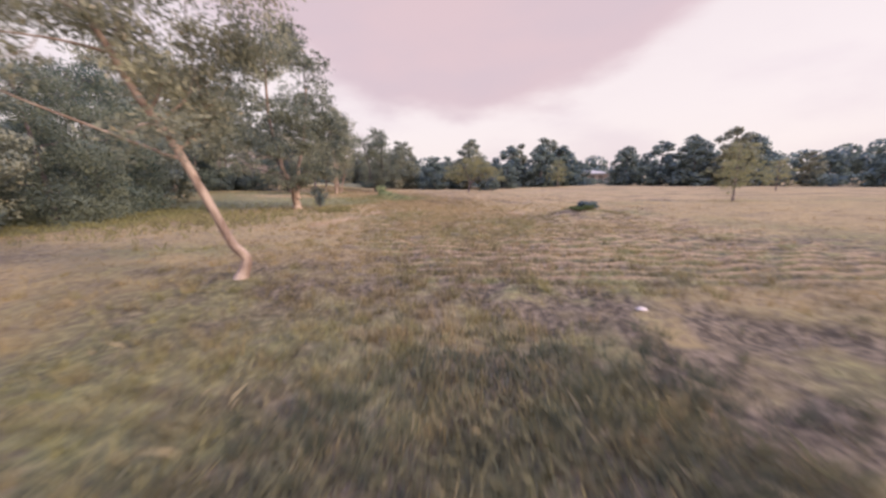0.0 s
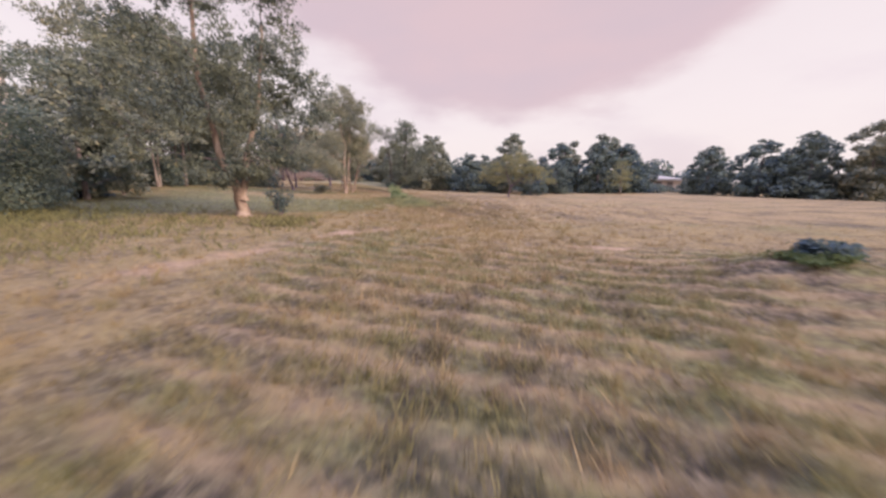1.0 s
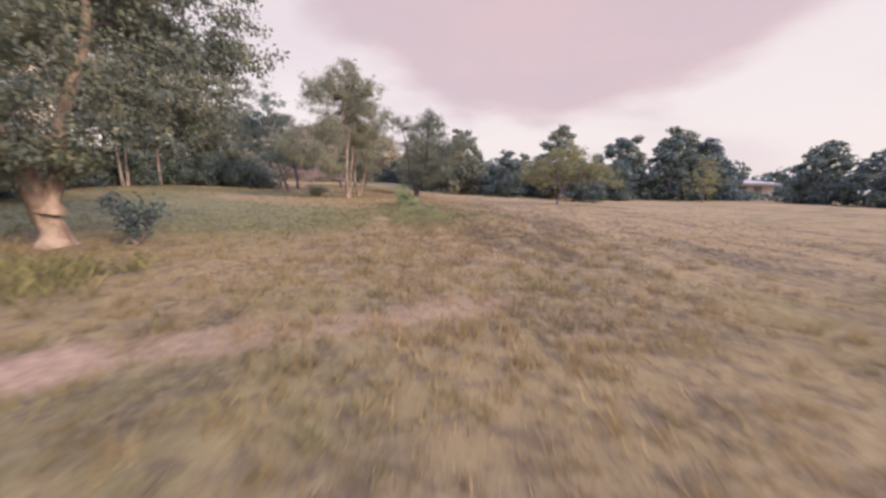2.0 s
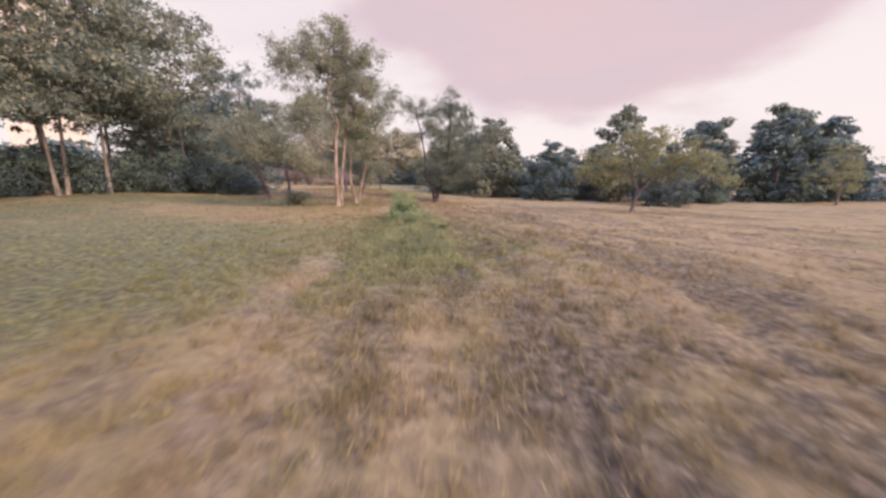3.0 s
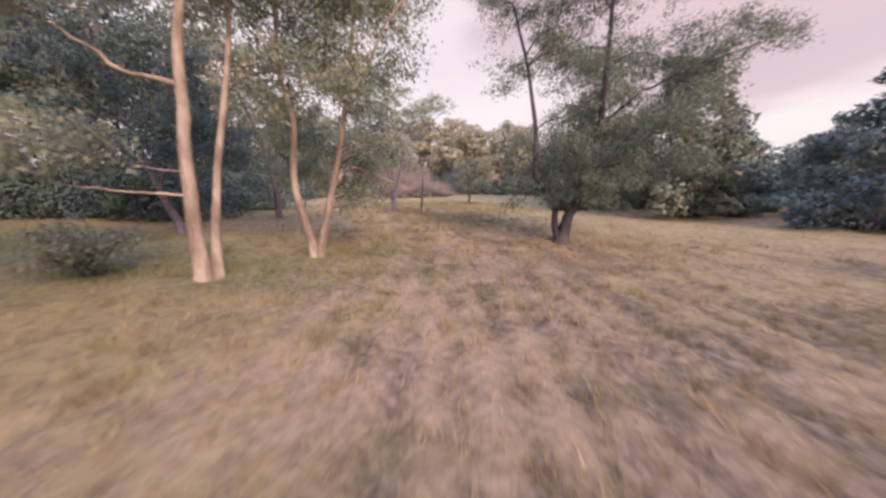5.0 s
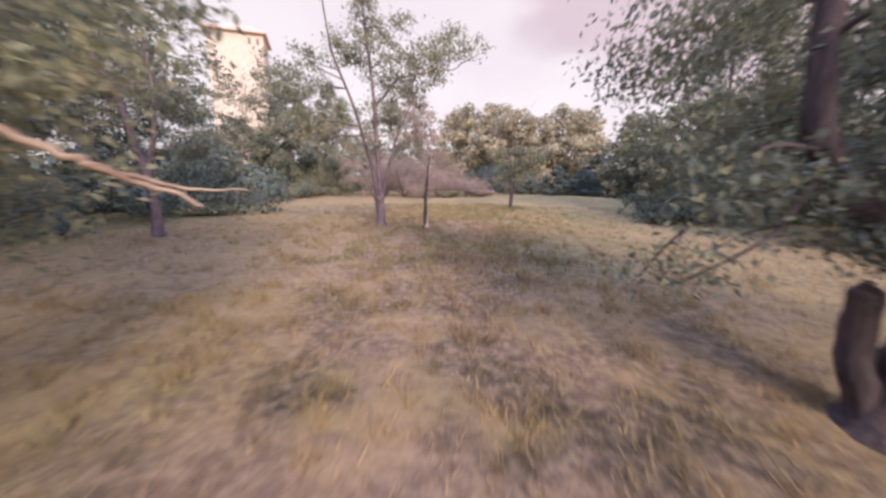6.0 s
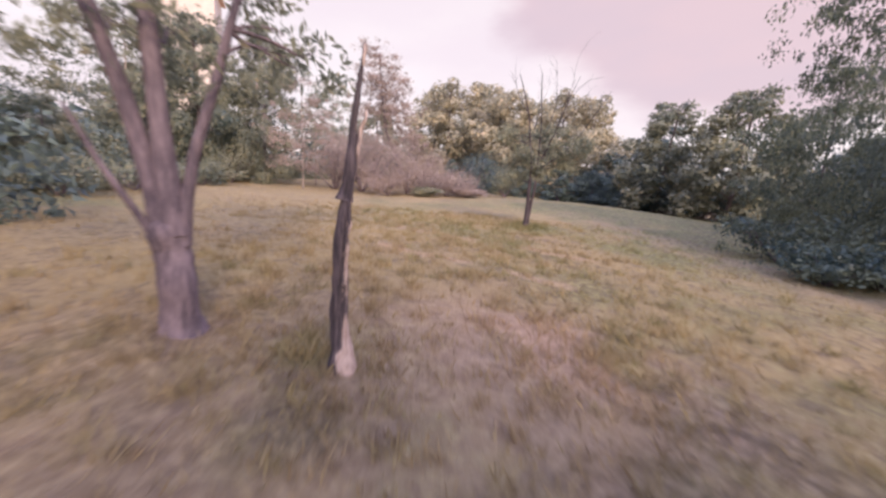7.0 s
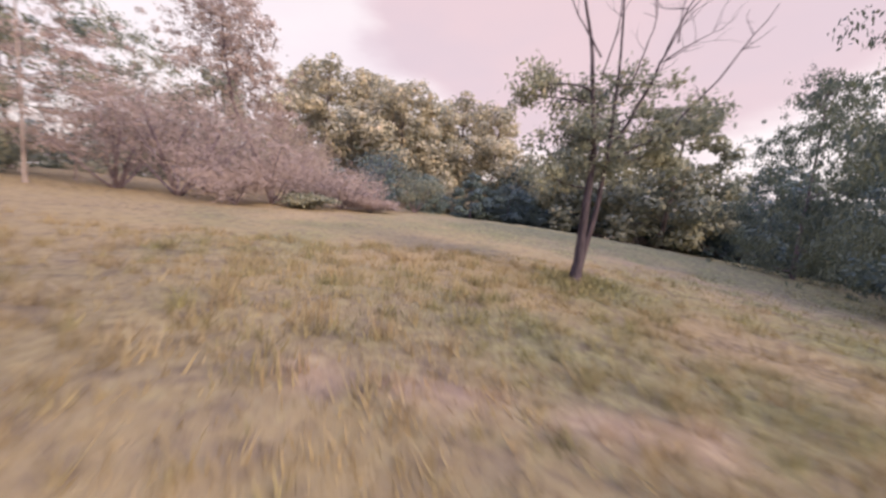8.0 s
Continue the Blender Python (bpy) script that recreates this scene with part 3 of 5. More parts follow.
def facing(face, p):
    """A place given as (to the right, away, up) by someone who looks that many degrees left of north."""
    c, s = math.cos(radians(face)), math.sin(radians(face))
    return (p[0] * c - p[1] * s, p[0] * s + p[1] * c, p[2])


def billow(rng, height, spread, low, count, lean=(0, 0), top=0.55, flat=0.72):
    """Clumps for a round, broken crown."""
    out = []
    for i in range(count):
        f = (i + 0.5) / count
        z = low + (height - low) * f
        wide = spread * math.sin(math.pi * min(1, 0.18 + 0.80 * f)) ** top
        a = i * 2.4 + rng.random() * 0.8
        r = wide * (0.35 + 0.5 * rng.random())
        k = spread * (0.30 + 0.16 * rng.random()) * (1.15 - 0.45 * f)
        out.append((r * math.cos(a) + lean[0] * f, r * math.sin(a) + lean[1] * f, z - 0.5 * k, k, k, flat * k))
    return out

# ---- rough woods ----
def stem(height, lean=(0, 0), r=0.16):
    return ([(0, 0, 0), (lean[0] * 0.3, lean[1] * 0.3, 0.3 * height), (lean[0] * 0.6, lean[1] * 0.6, 0.6 * height), (lean[0], lean[1], 0.9 * height)], r, 0.3 * r)


KINDS = {}


def wood_tree(kind, x, y, height, turn=0, wide=1.0):
    """One of a few kinds of far tree, built once and copied."""
    m = pose(x, y, float(land(x, y)) - 0.06, 0, 0, turn) @ Matrix.Diagonal((height / 9.6 * wide, height / 9.6 * wide, height / 10, 1))
    if kind not in KINDS:
        seed, mat, bark, spread, low, n, count, size, label = WOODS[kind]
        rng = np.random.default_rng(seed)
        layered = kind in ("airy", "pinkish", "near_c")
        ob = tree("tree", 0, 0, [stem(9, (rng.random() - 0.5, rng.random() - 0.5), 0.065 if bark in (BARK_PALE, BARK_ASH) else 0.15)], billow(rng, 9, spread, low, n, flat=0.36 if layered else 0.72), count, size, mat, bark, label, seed, 0.34 if layered else 0.5,
                  group="trees round the meadow", twigs=1, mass=kind not in ("airy", "pinkish", "yellow_a", "near_c"))
        ob.matrix_basis = m
        KINDS[kind] = ob
        return ob
    return copy_thing(KINDS[kind], m)


WOODS = {
    # the first two far kinds carry distance haze in their bluish leaf colour
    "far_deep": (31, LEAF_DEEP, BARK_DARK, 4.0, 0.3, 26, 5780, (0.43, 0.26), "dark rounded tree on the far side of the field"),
    "far_round": (32, LEAF_DEEP, BARK_DARK, 3.4, 0.5, 24, 5440, (0.41, 0.24), "distant tree with a full crown, blue haze in its leaf colour"),
    "far_gum": (33, LEAF_GUM, BARK_GREY, 3.2, 0.8, 22, 5440, (0.40, 0.22), "distant olive tree with an uneven top"),
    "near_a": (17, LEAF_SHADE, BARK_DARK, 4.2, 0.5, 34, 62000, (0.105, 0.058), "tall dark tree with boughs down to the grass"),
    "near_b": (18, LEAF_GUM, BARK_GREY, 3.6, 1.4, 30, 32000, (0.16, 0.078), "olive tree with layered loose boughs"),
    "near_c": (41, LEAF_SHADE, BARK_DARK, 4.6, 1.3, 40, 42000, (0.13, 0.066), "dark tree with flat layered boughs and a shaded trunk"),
    "deep_a": (11, LEAF_DEEP, BARK_DARK, 3.6, 0.6, 26, 10200, (0.28, 0.16), "broadleaf tree at the meadow's edge, blue shade in its leaf colour"),
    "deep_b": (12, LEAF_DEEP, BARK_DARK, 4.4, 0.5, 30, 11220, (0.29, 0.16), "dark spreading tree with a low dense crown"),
    "gum_a": (13, LEAF_GUM, BARK_GREY, 3.2, 1.2, 26, 10200, (0.28, 0.15), "olive green tree with a broken airy crown"),
    "airy": (19, LEAF_GUM, BARK_ASH, 3.3, 3.8, 17, 7800, (0.16, 0.066), "tall airy gum with a slim pale trunk"),
    "pinkish": (20, LEAF_DRY, BARK_ASH, 3.2, 2.4, 17, 6000, (0.15, 0.05), "airy greyish-pink tree with thin boughs"),
    "gold_a": (15, LEAF_GOLD, BARK_GREY, 3.8, 0.6, 30, 11900, (0.28, 0.15), "tree with a full rounded crown, golden sunlight in its leaf colour"),
    "yellow_a": (16, LEAF_YELLOW, BARK_GREY, 3.6, 3.4, 20, 5000, (0.22, 0.09), "small yellow-green tree with a flat spreading crown"),
}
rng = np.random.default_rng(5)
# left wood beside the first stretch, its edge running away from the camera's way
for k, x, y, h in [("near_a", -24, 33, 9.5), ("near_a", -27, 39, 12), ("near_b", -23, 27, 10), ("gum_a", -31, 48, 11), ("deep_b", -34, 50, 7), ("airy", -33.5, 53, 14), ("deep_a", -33, 41, 9), ("gum_a", -29, 30, 12),
                   ("deep_b", -39, 57, 5), ("airy", -39.6, 62.9, 14), ("airy", -40.5, 66.5, 15), ("deep_a", -42, 60, 5.2), ("airy", -41.5, 63, 16), ("deep_b", -45, 66, 5.4), ("airy", -37, 69, 12), ("deep_b", -36, 70.5, 5.5), ("airy", -43, 72, 15), ("airy", -39.0, 62.0, 13), ("airy", -37.7, 64.5, 14), ("airy", -41.5, 59.5, 15), ("airy", -36.5, 70, 13),
                   ("deep_a", -50, 58, 6.5), ("deep_b", -52, 70, 6), ("near_a", -46, 77.5, 11), ("deep_b", -48, 50, 7), ("deep_a", -40, 46, 9), ("deep_b", -33, 30, 12), ("deep_b", -30, 20, 12)]:
    wood_tree(k, x, y, h, rng.random() * 360)
# far edge across the field
for k, x, y, h in [("gum_a", -11.5, 93, 9.5), ("deep_a", -9, 96, 7.6), ("deep_b", -7, 103, 8), ("deep_a", -1, 108, 8.6), ("gum_a", 3.5, 88, 9.2), ("deep_b", 0, 96, 7), ("deep_b", 8, 92, 7.5),
                   ("far_round", 12, 92, 8.8), ("far_gum", 15, 97, 9.6), ("far_deep", 19, 91, 9), ("far_round", 24, 94, 9), ("far_deep", 27, 98, 8), ("far_gum", 22, 97, 10), ("yellow_a", 21, 85.5, 5.5),
                   ("far_deep", 38, 92, 7.4), ("far_round", 42, 86, 8.2), ("far_deep", 46, 82, 8.4), ("far_gum", 50, 78, 8.6), ("far_gum", 58, 72, 7), ("far_deep", 63, 66, 7), ("far_round", 70, 60, 7), ("far_gum", 78, 55, 8), ("far_deep", 86, 46, 8), ("far_round", 60, 85, 8), ("far_round", 92, 36, 8),
                   ("deep_a", -4, 88, 7.5), ("deep_b", 6, 82, 6.5), ("deep_b", 11, 87, 7.5), ("deep_a", 1, 90, 7), ("deep_b", -3, 99, 8.5), ("far_round", 33, 104, 6), ("far_deep", 55, 80, 8.5), ("far_deep", 66, 76, 8), ("far_gum", 74, 66, 8)]:
    wood_tree(k, x, y, (0.84 if x > 56 else 1.24 if x > 37 else 1.13) * h, rng.random() * 360)
wood_tree("yellow_a", 20.3, 41.6, 8.2, 100)
wood_tree("yellow_a", 38.5, 57, 7.2, 200)
# dark lower trees, added to stand for the golden crowns' shaded lower half
for x, y, h in [(-43, 113.5, 4.6), (-39.5, 115, 5.2), (-36, 117, 5.0), (-33, 118, 5.6), (-46.5, 112, 4.2), (-30, 117, 5.4)]:
    wood_tree("deep_a" if h < 5.1 else "deep_b", x, y, h, rng.random() * 360, 1.1)
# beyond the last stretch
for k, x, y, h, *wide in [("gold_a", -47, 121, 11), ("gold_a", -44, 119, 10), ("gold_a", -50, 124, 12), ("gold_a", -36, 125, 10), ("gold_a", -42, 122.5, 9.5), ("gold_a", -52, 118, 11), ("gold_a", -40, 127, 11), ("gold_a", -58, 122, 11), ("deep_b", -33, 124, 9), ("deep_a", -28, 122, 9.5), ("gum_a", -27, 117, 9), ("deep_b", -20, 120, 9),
                   ("gum_a", -22, 114, 9), ("deep_b", -15, 116, 10), ("deep_a", -12, 112, 9), ("near_c", -17.7, 99.0, 14.4, 0.52), ("near_c", -18.6, 106.5, 6.0, 0.95), ("near_b", -13.5, 102.5, 10, 0.8), ("pinkish", -47, 94.6, 8.4), ("pinkish", -50, 97.5, 7.5), ("near_b", -48, 82, 4.6), ("airy", -45, 71, 9.5), ("gum_a", -55, 88, 6), ("gum_a", -60, 93, 6.5), ("deep_a", -66, 98, 7.5), ("airy", -56, 98, 8.4), ("airy", -58, 91, 9.5), ("near_b", -55.5, 90.8, 12.5, 0.7), ("near_b", -53, 94.6, 13, 0.5), ("airy", -63, 108, 8.6), ("gum_a", -54, 108, 8), ("airy", -56, 86.5, 9), ("gum_a", -70, 90, 10)]:
    wood_tree(k, x, y, 1.1 * h, rng.random() * 360, *wide)


# ---- trees that stand alone ----
tree("leaning_tree", -7.5, 21.3, [([(0, 0, 0), (0.18, 0, 0.5), (-0.05, 0, 0.85), (-0.40, 0, 1.8), (-0.75, 0.1, 2.7), (-1.25, 0.1, 3.7), (-1.8, 0, 5.2)], 0.125, 0.05)],
     [(-0.6, 0.2, 4.2, 0.8), (0.35, 0.1, 4.6, 0.8), (-1.9, 0.5, 5.3, 0.9), (-3.2, 0.2, 4.6, 0.85), (-0.8, -0.3, 3.1, 0.55), (-1.6, 0.6, 6.3, 0.9), (0.0, -0.4, 5.8, 0.8),
      (-3.8, 0.7, 5.9, 0.9), (-0.1, 0.6, 3.4, 0.5), (-2.9, -0.5, 6.9, 0.9)], 26000, (0.12, 0.038), LEAF_HAZE, BARK_PALE,
     "slim gum tree leaning over dry grass, pale kinked trunk", 21, 0.36, face=25, scatter=2, bare_limbs=[([(-0.75, 0.1, 2.6), (-1.9, 0.2, 3.1), (-3.5, 0.2, 3.9)], 0.045)])
tree("spreading_tree", -14.6, 42.1, [([(0, 0, 0), (-0.05, 0, 0.7), (-0.15, 0, 1.3), (-0.5, 0, 2.2), (-0.9, 0.3, 4), (-1.4, 0.4, 7), (-1.2, 0.4, 11)], 0.33, 0.07), ([(0, 0, 0.9), (0.2, 0, 1.8), (0.45, 0.2, 3.2), (1.2, 0.4, 5.5), (1.6, 0.2, 9.5)], 0.24, 0.06)],
     [(4.1, 0, 5.6, 1.0), (3.3, 0.4, 6.9, 1.5), (3.0, -0.8, 4.3, 0.9), (1.6, 0.5, 8.9, 1.7), (0.0, 0.3, 11.5, 1.6), (1.9, 0.5, 11.4, 1.3), (-1.8, 0.5, 10.4, 1.7), (-0.2, 1.0, 13.2, 1.2), (1.0, 0.6, 13.0, 0.8),
      (-3.4, 0.3, 8.2, 1.7), (-4.8, -0.2, 6.2, 1.4), (-5.2, 0.2, 4.4, 1.1), (-2.6, -1.4, 5.2, 1.4), (-3.6, -0.8, 3.2, 0.9), (-0.4, -1.6, 6.8, 1.6), (0.8, -1.5, 4.8, 1.3), (0.3, -1.2, 2.9, 0.95), (1.6, -0.4, 3.2, 0.8),
      (-1.6, -0.6, 2.6, 0.7), (0.5, -1.0, 2.1, 0.7), (-1.1, -0.9, 2.0, 0.8), (2.5, -0.6, 3.0, 0.8), (2.2, 1.4, 6.0, 1.3), (0.0, 2.0, 7.0, 1.7), (-2.4, 2.2, 5.4, 1.6)], 66000, (0.145, 0.066), LEAF_TEAL, BARK_PALE,
     "broad forked meadow tree with a dense dark crown", 22, 0.36, face=42, limb_bark=BARK_DARK)
tree("twin_gum", -18.8, 67.4, [([(0, 0, 0), (-0.1, 0, 1.2), (-0.08, 0, 2.6), (-0.03, 0, 4.0), (0.25, 0, 5.8), (-0.3, 0.2, 7.6), (-0.2, 0.3, 9.8)], 0.17, 0.05), ([(0.22, 0.05, 0), (0.28, 0.05, 1.0), (0.42, 0.1, 2.4), (0.8, 0.3, 4.6), (1.1, 0.4, 7.5)], 0.12, 0.04)],
     [(0.6, 0.2, 6.2, 0.9), (1.4, 0.3, 8.8, 1.0), (-1.0, 0.2, 7.0, 1.2), (0.6, 0.3, 8.3, 1.4), (-0.4, 0, 10.2, 1.3), (1.2, 0.3, 10.0, 1.1), (-2.0, 0.2, 10.2, 1.3), (2.0, 0.3, 10.3, 1.3), (0.5, 0.2, 11.8, 1.1), (2.0, 0.2, 6.6, 1.1), (2.5, 0.2, 8.2, 0.9), (-2.6, 0.2, 8.6, 1.3), (-3.0, 0.2, 6.2, 1.1), (1.6, 0.4, 4.2, 0.8), (-2.4, -1.6, 5.3, 1.2),
      (-3.6, -2.2, 3.6, 1.2), (-2.4, -2.6, 2.7, 0.8), (-4.9, -2.4, 4.4, 1.2), (-5.8, -2.2, 3.4, 1.0), (-1.6, -0.6, 2.6, 0.7), (-6.8, -1.8, 4.4, 1.1)],
     78000, (0.115, 0.048), LEAF_HAZE, BARK_PALE, "tall twin-stemmed gum with smooth orange-pale trunks", 23, 0.38, face=54, scatter=2, limb_bark=BARK_DARK,
     bare_limbs=[([(-0.03, 0, 3.9), (-0.9, 0, 4.1), (-1.7, 0.1, 4.7), (-2.9, 0.2, 5.3)], 0.06), ([(-0.08, 0, 1.8), (-1.1, -0.2, 1.9), (-2.2, -0.5, 2.1)], 0.035)])
tree("forked_gum", -18.9, 70.1, [([(0, 0, 0), (-0.15, 0, 0.9), (-0.4, 0, 1.9), (-0.3, 0, 3.6), (-0.6, 0, 5.0), (-0.4, 0.2, 8.5)], 0.13, 0.04), ([(0.1, 0, 0), (0.35, 0, 1.2), (0.75, 0, 2.6), (1.0, 0, 3.9), (1.5, 0.2, 7.5)], 0.12, 0.04)],
     [(0.2, 0.2, 6.0, 1.0), (1.8, 0.3, 6.6, 0.9), (-0.8, 0.3, 7.4, 0.9), (-0.2, 0, 5.2, 1.0), (1.2, 0, 4.4, 1.0), (2.2, 0.2, 5.4, 1.1), (0.6, 0.2, 6.9, 1.2), (2.6, 0.4, 7.6, 1.1), (1.4, 0.2, 9.0, 1.2), (-0.6, 0.4, 8.6, 1.1), (3.6, 0.3, 8.6, 0.8), (1.6, -0.2, 2.9, 0.6), (-1.2, 0.8, 3.8, 0.9), (-1.4, 0.6, 6.4, 1.0),
      (0.3, 2.6, 3.0, 0.8), (-0.8, 3.4, 3.8, 1.0), (1.0, 3.6, 4.6, 1.0), (-1.6, 4.4, 2.6, 0.8), (1.4, 0.3, 1.6, 0.45), (1.2, 1.4, 2.0, 0.5), (1.5, 1.2, 2.8, 0.6), (1.3, 2.3, 2.5, 0.6), (0.6, 3.0, 1.7, 0.5), (2.1, 2.7, 3.0, 0.5), (1.5, 2.7, 3.6, 0.6), (0.9, 2.2, 3.2, 0.6)],
     58000, (0.10, 0.04), LEAF_HAZE, BARK_PALE, "forked gum tree with two spreading pale stems", 24, 0.36, face=44, scatter=2, limb_bark=BARK_GREY,
     bare_limbs=[([(1.0, 0, 3.8), (2.1, 0, 6.0), (3.3, 0, 7.6), (4.4, 0.1, 7.9)], 0.045), ([(0.6, 0.02, 2.0), (0.85, 1.0, 2.55), (1.3, 1.9, 2.5), (1.7, 2.15, 2.35), (2.1, 2.25, 2.15), (2.4, 2.4, 1.98), (2.7, 2.5, 1.85)], 0.06), ([(2.1, 2.25, 2.15), (2.5, 2.6, 1.98), (2.95, 2.7, 1.97)], 0.025)])
tree("broken_fork_tree", -14.6, 77.77, [([(0, 0, 0), (0.06, 0, 0.6), (0.26, 0, 1.25), (0.5, 0, 1.9), (0.95, 0.1, 3.2), (1.3, 0.1, 5.6), (1.3, 0.2, 9.4)], 0.27, 0.06), ([(-0.14, 0, 0), (-0.27, 0, 0.6), (-0.30, 0, 1.28)], 0.14, 0.115),
      ([(0.25, 0, 1.3), (-0.5, -0.35, 1.85), (-1.02, -0.56, 2.5), (-1.05, -0.5, 4.2), (-1.4, -0.3, 6.4), (-2.0, 0, 8.6)], 0.15, 0.04)],
     [(-2.0, 0, 8.5, 1.15), (-2.9, 0.2, 8.9, 0.7), (-1.0, 0.1, 8.3, 0.9), (1.3, 0.2, 10.0, 0.75), (0.5, 0, 8.5, 1.1), (1.6, 0.3, 8.4, 0.95), (1.3, 0.3, 6.5, 1.4), (-0.4, 0.2, 6.8, 0.7), (2.8, 0.4, 6.4, 1.15),
      (4.5, 0.5, 6.7, 1.0), (6.1, 0.6, 6.6, 0.65), (3.6, 0.4, 5.8, 1.05), (5.3, 0.3, 7.0, 0.6), (-0.3, 0.1, 7.6, 0.95), (0.2, 0.3, 6.2, 1.0), (-0.2, 0.5, 4.5, 0.85), (1.6, 0.5, 4.4, 1.35), (3.7, 0.4, 4.6, 1.2), (-1.1, 0.2, 2.7, 0.85), (0.4, 0.9, 3.0, 1.0), (2.8, 0.3, 2.7, 0.95), (4.2, 0.5, 3.0, 0.75),
      (-1.4, 0.1, 3.7, 0.7), (-1.72, -0.76, 1.42, 0.29), (-0.8, -0.6, 1.95, 0.45), (-1.35, -0.75, 2.15, 0.45), (-0.3, -0.7, 2.25, 0.5), (0.5, -0.5, 1.95, 0.5), (1.2, -0.6, 1.95, 0.55), (-0.2, -0.5, 1.85, 0.4), (2.2, 1.3, 3.4, 1.1), (0.6, 1.4, 4.2, 1.1), (-0.8, 1.3, 3.4, 0.9), (0.3, -0.7, 2.35, 0.65), (1.2, -0.6, 2.3, 0.65), (2.1, -0.5, 2.3, 0.7), (0.8, -0.9, 3.4, 0.9), (-2.3, -0.3, 6.2, 0.8), (2.4, -0.8, 4.2, 1.0)],
     100000, (0.078, 0.034), LEAF_TEAL, BARK_BLACK, "thick leaning meadow tree with a snapped second stem", 25, 0.32, face=18, scatter=1,
     bare_limbs=[([(0.3, 0, 1.5), (1.2, 0, 2.8), (2.3, 0, 4.1), (3.2, 0.1, 5.2)], 0.07), ([(1.1, 0.1, 4.2), (2.4, 0.2, 5.3), (4.0, 0.4, 6.0), (5.8, 0.5, 6.5)], 0.06)])
tree("sparse_gum", -26.9, 81.6, [([(0, 0, 0), (0, 0, 0.6), (-0.05, 0, 1.2)], 0.19, 0.17), ([(-0.06, 0, 1.0), (-0.3, 0, 2.4), (-0.9, 0, 4.6), (-1.6, 0, 6.3), (-2.0, 0, 9.3)], 0.10, 0.02), ([(0, 0, 1.1), (-0.07, 0, 3.3), (-0.2, 0.1, 5.9), (-0.4, 0.1, 7.7)], 0.11, 0.03),
      ([(0.05, 0, 1.0), (0.22, 0, 1.9), (0.65, 0, 3.4), (1.25, 0, 4.7), (1.5, 0, 5.2)], 0.075, 0.015), ([(-0.08, 0, 0.9), (-0.45, 0, 1.6), (-0.75, 0, 2.3)], 0.05, 0.015)],
     [(0.8, 0.2, 7.4, 0.8), (3.0, 0.2, 6.9, 0.8), (1.9, 0.3, 6.6, 0.6), (3.9, 0.2, 7.2, 0.5), (-2.4, 0.3, 5.4, 0.9), (-3.3, 0.3, 5.3, 0.8), (-1.3, 0.3, 6.5, 0.8), (-0.5, 0.3, 3.2, 0.6), (0.7, 0.3, 4.0, 0.7), (-1.9, 0.4, 3.7, 0.9), (-2.9, 0.6, 4.0, 0.8), (0.3, 0.2, 5.2, 0.8), (-0.5, 0.2, 7.7, 0.8), (1.2, 0.4, 3.0, 0.5), (0.3, 0, 4.4, 0.7), (1.4, 0.2, 5.4, 0.7), (-0.2, 0, 6.4, 0.8), (2.4, 0.2, 6.2, 0.6), (0.9, 0, 6.2, 0.7)],
     17000, (0.125, 0.045), LEAF_HAZE, BARK_DARK, "airy many-stemmed gum with thin sparse foliage", 26, 0.34, face=60, twiggy=4, scatter=3,
     bare_limbs=[([(-0.1, 0, 4.6), (0.8, 0, 5.7), (1.9, 0, 5.95), (3.0, 0, 6.2), (4.1, 0, 6.9)], 0.055), ([(-2.0, 0, 8.4), (-1.5, 0, 9.0), (-1.2, 0, 9.6)], 0.015), ([(-1.9, 0, 8.0), (-2.5, 0, 8.7), (-2.6, 0, 9.2)], 0.015)])
tree("dead_snag", -25.13, 82.41, [([(0, 0, 0), (-0.02, 0, 0.7), (-0.03, 0, 1.3), (0.03, 0, 1.9), (0.09, 0, 2.35), (0.16, 0, 2.93)], 0.105, 0.015), ([(0.0, 0.02, 1.65), (0.09, 0.03, 2.1), (0.18, 0.03, 2.42)], 0.06, 0.012)],
     [], 0, bark=BARK_DEAD, label="split dead tree trunk, pale wood under dark bark", seed=27, limbs=False, face=45, category="dead tree", bare_limbs=[([(0.02, -0.08, 0.9), (0.06, -0.1, 1.5), (0.09, -0.1, 1.9)], 0.03)])
